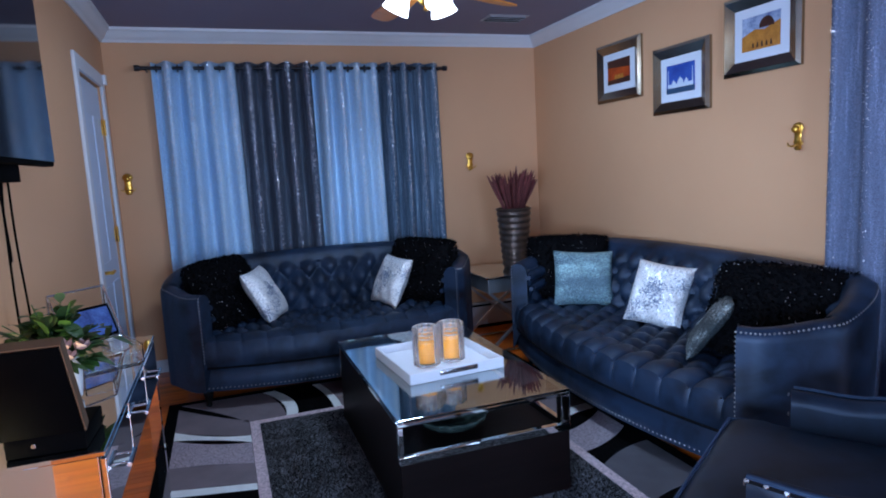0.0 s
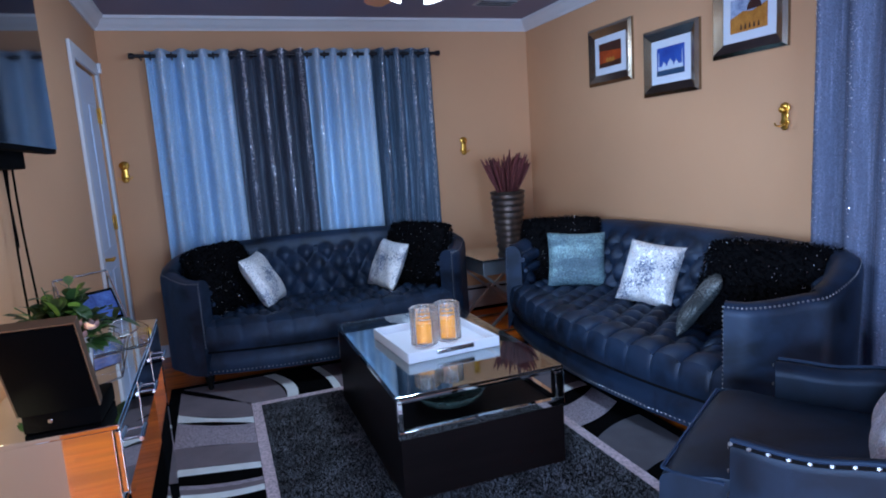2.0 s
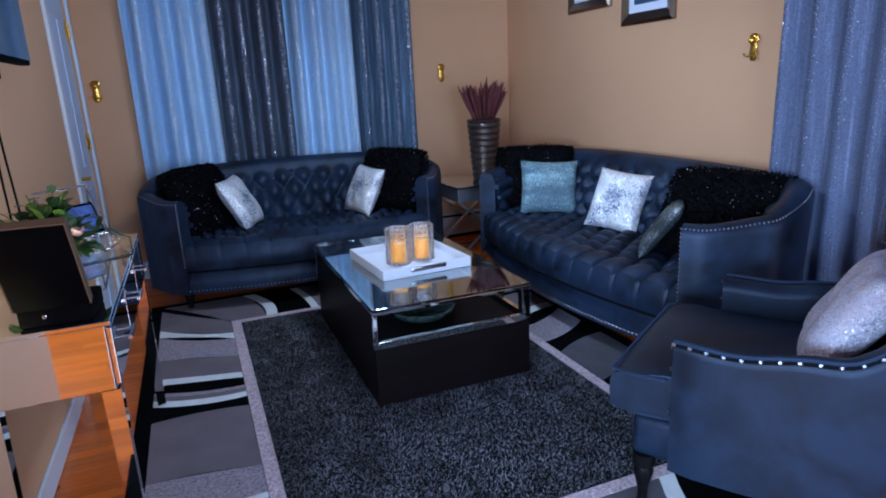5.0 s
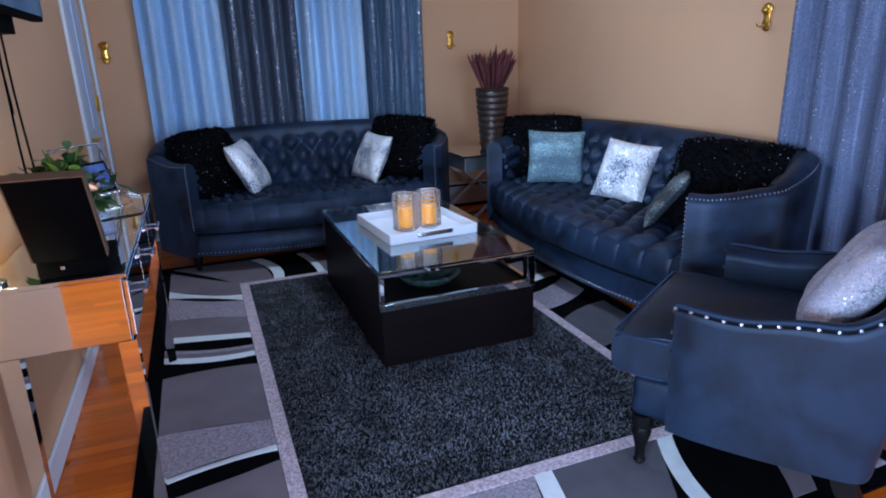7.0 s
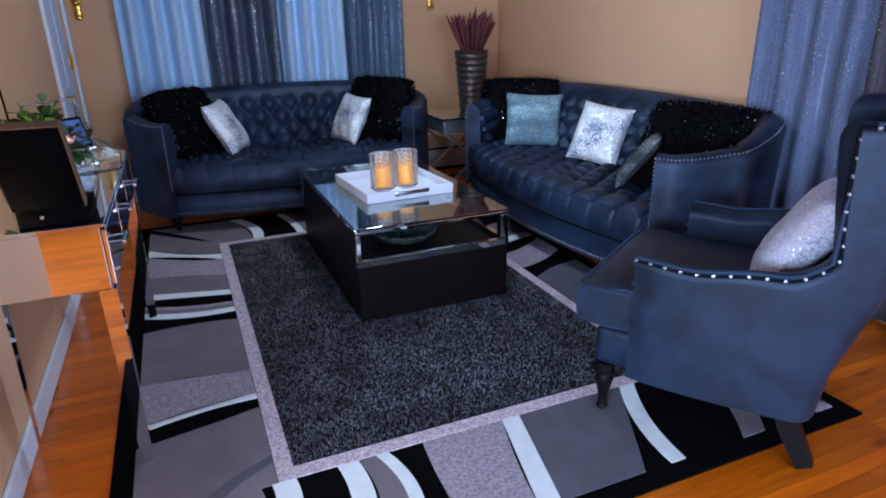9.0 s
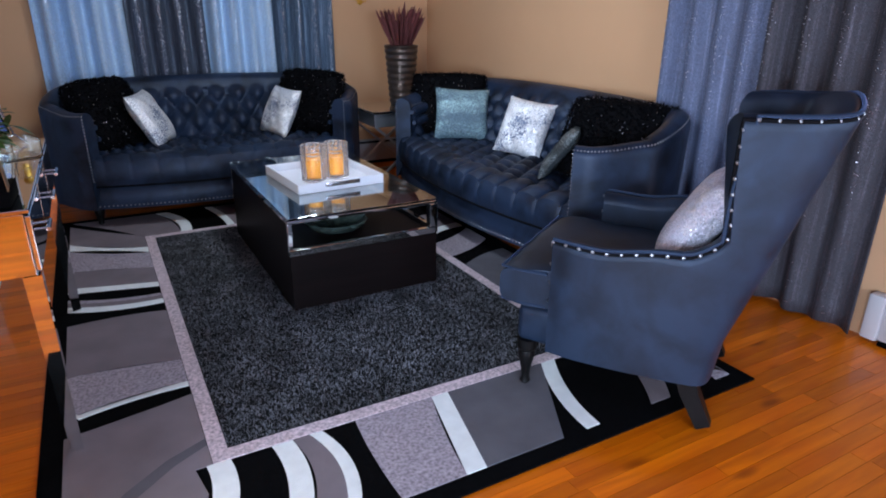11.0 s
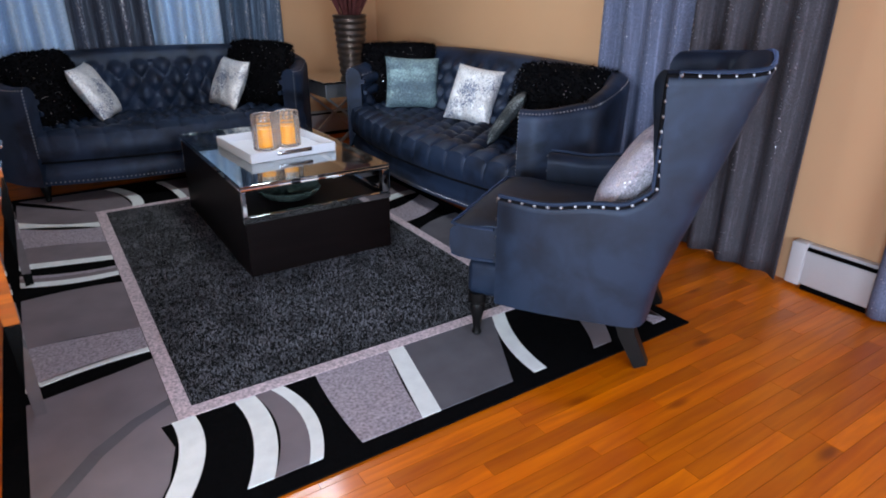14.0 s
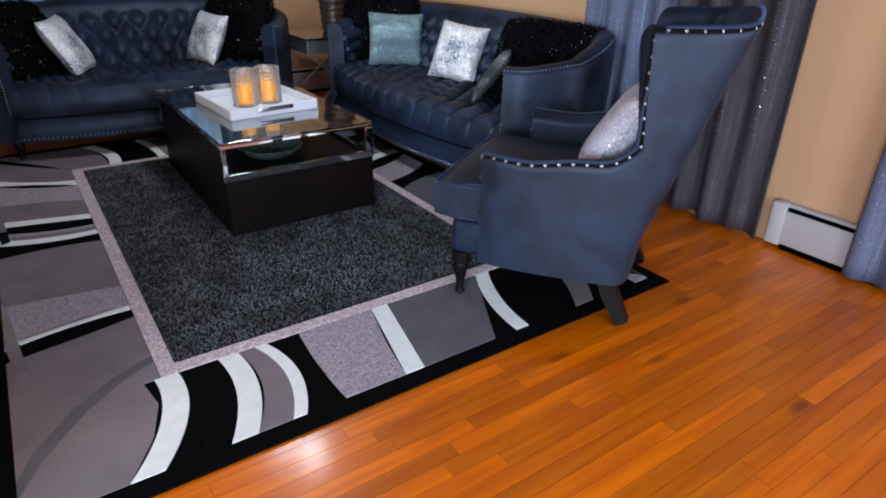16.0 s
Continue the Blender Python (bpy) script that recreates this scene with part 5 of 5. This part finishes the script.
part("picture", bm, mat("blue_picture", (0.03, 0.06, 0.34), 0.25, vary=0.6, scale=14, tint=(0.12, 0.24, 0.66)), fr, "glossy blue picture", smooth=False)
for s in (-1, 1):
    part("stand_rod", tube(bmesh.new(), [(s * 0.115, -0.075, 0.006), (s * 0.115, -0.012, 0.036), (s * 0.115, 0.055, 0.19), (s * 0.115, 0.075, 0.235), (s * 0.115, 0.085, 0.006)], 0.004, 8), CHROME, fr)
part("stand_rod", tube(bmesh.new(), [(-0.115, 0.075, 0.235), (0.115, 0.075, 0.235)], 0.004, 8), CHROME, fr)
part("stand_rod", tube(bmesh.new(), [(-0.115, -0.012, 0.034), (0.115, -0.012, 0.034)], 0.004, 8), CHROME, fr)
ob = thing("acrylic_organizer", "clear acrylic organizer on the mirrored console", "organizer", pose(-0.36, 2.62, cz + 0.001, 0, 0, 24))
for a, b, c, d, z0, z1 in ((-0.1, 0.1, -0.07, 0.07, 0.0, 0.005), (-0.1, 0.1, -0.07, -0.066, 0.0055, 0.07), (-0.1, 0.1, 0.066, 0.07, 0.0055, 0.07), (-0.1, -0.096, -0.0655, 0.0655, 0.0055, 0.07), (0.096, 0.1, -0.0655, 0.0655, 0.0055, 0.07), (-0.002, 0.002, -0.0655, 0.0655, 0.0055, 0.06)):
    part("acrylic_panel", boxed(a, b, c, d, z0, z1, 0.001), GLASS, ob, smooth=False)

# ---- television ----
tv = thing("television", "large black flat television mounted on the wall", "television", pose(0, 0, 0))
tx = -0.50
part("tv_body", boxed(tx - 0.045, tx - 0.004, 1.62, 2.885, 1.575, 2.30, 0.006), BLACK, tv)
part("screen", boxed(tx - 0.0035, tx, 1.628, 2.877, 1.592, 2.292, 0.001), SCREEN, tv, "dark glossy screen", smooth=False)
part("wall_mount", boxed(X0 + 0.001, tx - 0.046, 2.0, 2.6, 1.52, 2.1, 0.004), BLACK, tv)
for k, (y, z, dy) in enumerate(((2.62, 0.86, 0.03), (2.66, 1.25, -0.02), (2.72, 0.87, 0.05))):
    pts = [(X0 + 0.03, y + dy * t + 0.01 * math.sin(7 * t + k), 1.60 + (z - 1.60) * t) for t in [i / 8 for i in range(9)]]
    ob = part("cable", tube(bmesh.new(), pts, 0.0045, 6), BLACK)
    tagged(ob, "thin black cable hanging below the television", "cable", group="television cables")


# ---- wall hooks and pictures ----
def wall_hook(m):
    th = thing("wall_hook", "ornate brass wall hook with two curled arms", "wall hook", m, group="brass wall hooks")
    bm = lathe(bmesh.new(), [(0.008, -0.075), (0.018, -0.062), (0.012, -0.045), (0.022, -0.03), (0.016, -0.01), (0.017, 0.03), (0.026, 0.05), (0.020, 0.075), (0.004, 0.085)], 16, (0, 0, 0))
    for v in bm.verts:
        v.co.x, v.co.y = v.co.x * 1.45, v.co.y * 0.5 - 0.014
    part("back_plate", bm, GOLD, th)
    for s in (-1, 1):
        part("hook_arm", tube(bmesh.new(), [(0, -0.02, -0.04), (s * 0.02, -0.036, -0.05), (s * 0.042, -0.040, -0.046), (s * 0.05, -0.036, -0.030)], [0.006, 0.005, 0.004, 0.004], 8), GOLD, th)
    bm = bmesh.new()
    tube(bm, [(0, -0.014, 0.045), (0, -0.03, 0.045)], 0.007, 8)
    bmesh.ops.create_uvsphere(bm, u_segments=14, v_segments=10, radius=0.021, matrix=Matrix.Translation((0, -0.034, 0.045)))
    part("knob", bm, GOLD, th)


wall_hook(pose(2.225, Y1 - 0.001, 1.53))
wall_hook(pose(-0.575, Y1 - 0.001, 1.495))
wall_hook(pose(X1 - 0.001, 2.60, 1.545, 0, 0, -90) @ Matrix.Scale(0.9, 4))


def picture(label, y0, y1, z0, z1, build):
    """A framed picture on the east wall; y0 is its far side."""
    w, h = y0 - y1, z1 - z0
    th = thing("framed_picture", label, "picture", pose(X1 - 0.001, (y0 + y1) / 2, z0, 0, 0, -90), group="pictures on the wall")
    fw = 0.075
    a = w / 2
    for poly in ([(-a, 0), (a, 0), (a - fw, fw), (-a + fw, fw)], [(a, 0), (a, h), (a - fw, h - fw), (a - fw, fw)], [(a, h), (-a, h), (-a + fw, h - fw), (a - fw, h - fw)], [(-a, h), (-a, 0), (-a + fw, fw), (-a + fw, h - fw)]):
        bm = bmesh.new()
        n = 4
        back = [bm.verts.new((x, 0, z)) for x, z in poly]
        lip = [bm.verts.new((x, -0.018 if i < 2 else -0.012, z)) for i, (x, z) in enumerate(poly)]
        mid = [((poly[i][0] * 0.72 + poly[3 - i][0] * 0.28), (poly[i][1] * 0.72 + poly[3 - i][1] * 0.28)) for i in (0, 1)]
        ridge = [bm.verts.new((x, -0.034, z)) for x, z in mid]
        bm.faces.new((lip[0], lip[1], ridge[1], ridge[0]))
        bm.faces.new((ridge[0], ridge[1], lip[2], lip[3]))
        bm.faces.new((back[0], back[1], lip[1], lip[0]))
        bm.faces.new((back[2], back[3], lip[3], lip[2]))
        bmesh.ops.recalc_face_normals(bm, faces=bm.faces)
        part("frame_bar", bm, FRAMEM, th, "bevelled champagne mirror frame", smooth=False)
    part("mat_board", boxed(-a + fw, a - fw, -0.010, -0.002, fw, h - fw), MATB, th, smooth=False)
    build(th, a - fw - 0.055, fw + 0.05, h - fw - 0.05)


def flat(th, name, poly, depth, material, label=""):
    bm = bmesh.new()
    bm.faces.new([bm.verts.new((x, -depth, z)) for x, z in poly])
    bmesh.ops.recalc_face_normals(bm, faces=bm.faces)
    part(name, bm, material, th, label, smooth=False)


def dome(cx, z, r, tip=0.0):
    return [(cx - r, z)] + [(cx - r * math.cos(t), z + r * 1.1 * math.sin(t)) for t in [math.pi * k / 10 for k in range(1, 5)]] + [(cx, z + r * 1.1 + tip)] + [(cx - r * math.cos(t), z + r * 1.1 * math.sin(t)) for t in [math.pi * k / 10 for k in range(6, 10)]] + [(cx + r, z)]


P_SUN = mat("print_sunset_red", (0.36, 0.025, 0.008), 0.3, vary=0.6, scale=11, tint=(0.62, 0.09, 0.012))
P_DARK = mat("print_dark_brown", (0.05, 0.016, 0.012), 0.3, vary=0.4, scale=12)
P_BLUE = mat("print_deep_blue", (0.02, 0.05, 0.42), 0.3, vary=0.4, scale=5, tint=(0.06, 0.16, 0.62))
P_WHITE = mat("print_white", (0.62, 0.72, 0.86), 0.3, vary=0.1)
P_TEAL = mat("print_dark_teal", (0.03, 0.07, 0.14), 0.3, vary=0.4, scale=20)
P_SKY = mat("print_cloudy_sky", (0.03, 0.10, 0.45), 0.3, vary=0.5, scale=14, tint=(0.55, 0.66, 0.85))
P_SAND = mat("print_orange_sand", (0.50, 0.17, 0.02), 0.3, vary=0.4, scale=18, tint=(0.68, 0.30, 0.05))


def sunset(th, a, z0, z1):
    flat(th, "print", [(-a, z0), (a, z0), (a, z1), (-a, z1)], 0.012, P_SUN, "red sunset print")
    flat(th, "print_shape", [(-a, z0), (a, z0), (a, z0 + 0.04), (-a, z0 + 0.03)], 0.0135, P_DARK)
    flat(th, "print_shape", [(-a, z1 - 0.05), (a, z1 - 0.07), (a, z1), (-a, z1)], 0.0135, P_DARK)
    for k in range(3):
        x = -0.03 + 0.035 * k
        flat(th, "print_shape", dome(x, z0 + 0.05, 0.016), 0.0135, P_SAND)
        flat(th, "print_shape", [(x - 0.016, z0 + 0.035), (x + 0.016, z0 + 0.035), (x + 0.016, z0 + 0.05), (x - 0.016, z0 + 0.05)], 0.0136, P_SAND)


def palace(th, a, z0, z1):
    flat(th, "print", [(-a, z0), (a, z0), (a, z1), (-a, z1)], 0.012, P_BLUE, "deep blue print of a white palace")
    flat(th, "print_shape", [(-a, z0), (a, z0), (a, z0 + 0.035), (-a, z0 + 0.035)], 0.0135, P_TEAL)
    flat(th, "print_shape", [(-a * 0.9, z0 + 0.035), (a * 0.9, z0 + 0.035), (a * 0.9, z0 + 0.06), (-a * 0.9, z0 + 0.06)], 0.0135, P_WHITE)
    for x, r in ((-0.06, 0.018), (0.0, 0.028), (0.055, 0.018)):
        flat(th, "print_shape", dome(x, z0 + 0.06, r, 0.012), 0.0137, P_WHITE)
    for x in (-a * 0.85, a * 0.85):
        flat(th, "print_shape", [(x - 0.004, z0 + 0.05), (x + 0.004, z0 + 0.05), (x + 0.002, z1 - 0.03), (x - 0.002, z1 - 0.03)], 0.0138, P_WHITE)


def desert(th, a, z0, z1):
    flat(th, "print", [(-a, z0), (a, z0), (a, z1), (-a, z1)], 0.012, P_SKY, "blue sky and orange sand print")
    flat(th, "print_shape", [(-a, z0), (a, z0), (a, z0 + 0.13), (0.2 * a, z0 + 0.10), (-0.3 * a, z0 + 0.11), (-a, z0 + 0.08)], 0.0135, P_SAND)
    flat(th, "print_shape", dome(0.3 * a, z0 + 0.11, 0.05), 0.0137, P_DARK)
    for k in range(5):
        x = -0.4 * a + 0.03 * k
        flat(th, "print_shape", [(x - 0.008, z0 + 0.012), (x + 0.008, z0 + 0.012), (x + 0.004, z0 + 0.04), (x - 0.004, z0 + 0.04)], 0.0137, P_DARK)


picture("mirror-framed picture of a red sunset on the beige wall", 4.385, 3.855, 1.91, 2.335, sunset)
picture("mirror-framed picture of a white palace under blue sky", 3.73, 3.21, 1.76, 2.19, palace)
picture("mirror-framed picture of orange sand under blue sky", 3.10, 2.585, 1.91, 2.34, desert)

# ---- ceiling fan ----
fan = thing("ceiling_fan", "ceiling fan with oak blades and lit white glass shades", "ceiling fan", pose(LX, LY, 0.035))
part("canopy", lathe(bmesh.new(), [(0.02, 2.55), (0.05, H - 0.08), (0.065, H - 0.037)], 20), GOLD, fan)
part("motor", lathe(bmesh.new(), [(0.03, 2.375), (0.09, 2.385), (0.11, 2.41), (0.11, 2.48), (0.08, 2.53), (0.02, 2.56)], 28), GOLD, fan, "brass motor housing")
part("light_hub", lathe(bmesh.new(), [(0.004, 2.270), (0.012, 2.276), (0.016, 2.285), (0.008, 2.295), (0.03, 2.31), (0.055, 2.35), (0.05, 2.398)], 20), GOLD, fan, "brass light fitting with a finial")
for k in range(3):
    a = radians(35 + 120 * k)
    bm = lathe(bmesh.new(), [(0.022, 0.05), (0.03, 0.045), (0.05, 0.0), (0.066, -0.05), (0.074, -0.075), (0.070, -0.075), (0.060, -0.05), (0.044, 0.0), (0.02, 0.04)], 20)
    bmesh.ops.transform(bm, matrix=pose(0.13 * math.cos(a), 0.13 * math.sin(a), 2.35) @ pose(0, 0, 0, 0, 0, math.degrees(a)) @ pose(0, 0, 0, 0, -28, 0), verts=bm.verts)
    sh = part("glass_shade", bm, BULB, fan, "lit white glass tulip shade")
    sh.visible_shadow = False
    part("shade_arm", tube(bmesh.new(), [(0.04 * math.cos(a), 0.04 * math.sin(a), 2.37), (0.105 * math.cos(a), 0.105 * math.sin(a), 2.365)], 0.009, 8), GOLD, fan)
for k in range(5):
    ang = 96 + 72 * k
    bm = bmesh.new()
    pts = [(0.19, 0.045), (0.32, 0.062), (0.58, 0.068), (0.68, 0.060), (0.715, 0.030)]
    poly = [(x, -y) for x, y in pts] + [(x, y) for x, y in pts[::-1]]
    lo = [bm.verts.new((x, y, -0.004)) for x, y in poly]
    hi = [bm.verts.new((x, y, 0.004)) for x, y in poly]
    n = len(poly)
    for i in range(n):
        bm.faces.new((lo[i], lo[(i + 1) % n], hi[(i + 1) % n], hi[i]))
    bm.faces.new(hi)
    bm.faces.new(lo[::-1])
    bmesh.ops.transform(bm, matrix=pose(0, 0, 2.395, 0, 0, ang) @ pose(0, 0, 0, 12, 0, 0), verts=bm.verts)
    bl = part("blade", bm, BLADE, fan, "oak blade", smooth=False)
    bm = boxed(0.09, 0.22, -0.018, 0.018, -0.010, -0.005, 0.002)
    bmesh.ops.transform(bm, matrix=pose(0, 0, 2.395, 0, 0, ang) @ pose(0, 0, 0, 12, 0, 0), verts=bm.verts)
    part("blade_iron", bm, GOLD, bl)
vent = thing("ceiling_vent", "grey metal air vent in the ceiling", "vent", pose(2.32, 4.78, H - 0.012))
part("vent_frame", boxed(-0.17, 0.17, -0.10, 0.10, 0.006, 0.012, 0.002), VENT, vent, smooth=False)
# odd slats are coloured black for the shade between the grey ones
for k in range(7):
    bm = bmesh.new()
    box(bm, -0.15, 0.15, -0.012, 0.012, -0.001, 0.001, m=pose(0, -0.075 + 0.025 * k, 0.001, 35, 0, 0))
    part("slat", bm, BLACK if k % 2 else VENT, vent, smooth=False)

# ---- wooden floor, boards along x ----
BOARD = 0.058
FLOORA, FLOORB = wood_floor("oak_board", False), wood_floor("oak_board_rest", True)
floor = thing("floor", "glossy orange oak strip floor", "floor", kind="structure")
part("subfloor", boxed(XW - T, X1 + T, Y0 - T, Y1 + T, -0.12, -0.014), BLADE, floor, smooth=False)
rng = random.Random(21)
boards = {}
rest_v, rest_f = [], []


def board_data(length):
    """A board of that length with slightly eased edges, starting at its own left end."""
    key = round(length, 2)
    if key not in boards:
        bm = boxed(0.0006, key - 0.0006, 0.0006, BOARD - 0.0006, -0.013, 0.0)
        me = bpy.data.meshes.new("board")
        bm.to_mesh(me)
        bm.free()
        me.materials.append(FLOORA)
        boards[key] = me
    return boards[key]


row, y = 0, Y0
while y < Y1:
    left = XW if y < YO else X0
    x = left - rng.uniform(0, 0.6)
    while x < X1:
        ln = round(rng.uniform(0.35, 1.15), 1)
        a, b = max(x, left - 0.02), min(x + ln, X1 + 0.02)
        if b - a > 0.05:
            if -0.35 < y < 1.9 and b < X1 and a > X0 - 0.01:
                ob = new("board", board_data(ln))
                ob.parent = floor
                ob.location = (x, y, 0)
            else:
                i = len(rest_v)
                g = 0.0006
                rest_v += [(p, q, r) for r in (-0.013, 0.0) for p, q in ((a + g, y + g), (b - g, y + g), (b - g, y + BOARD - g), (a + g, y + BOARD - g))]
                rest_f += [tuple(i + k for k in f) for f in ((4, 5, 6, 7), (0, 1, 5, 4), (1, 2, 6, 5), (2, 3, 7, 6), (3, 0, 4, 7))]
        x += ln
    y += BOARD
    row += 1
me = bpy.data.meshes.new("boards")
me.from_pydata(rest_v, [], rest_f)
me.materials.append(FLOORB)
ob = new("boards", me)
ob.parent = floor
tagged(ob, kind="stuff")
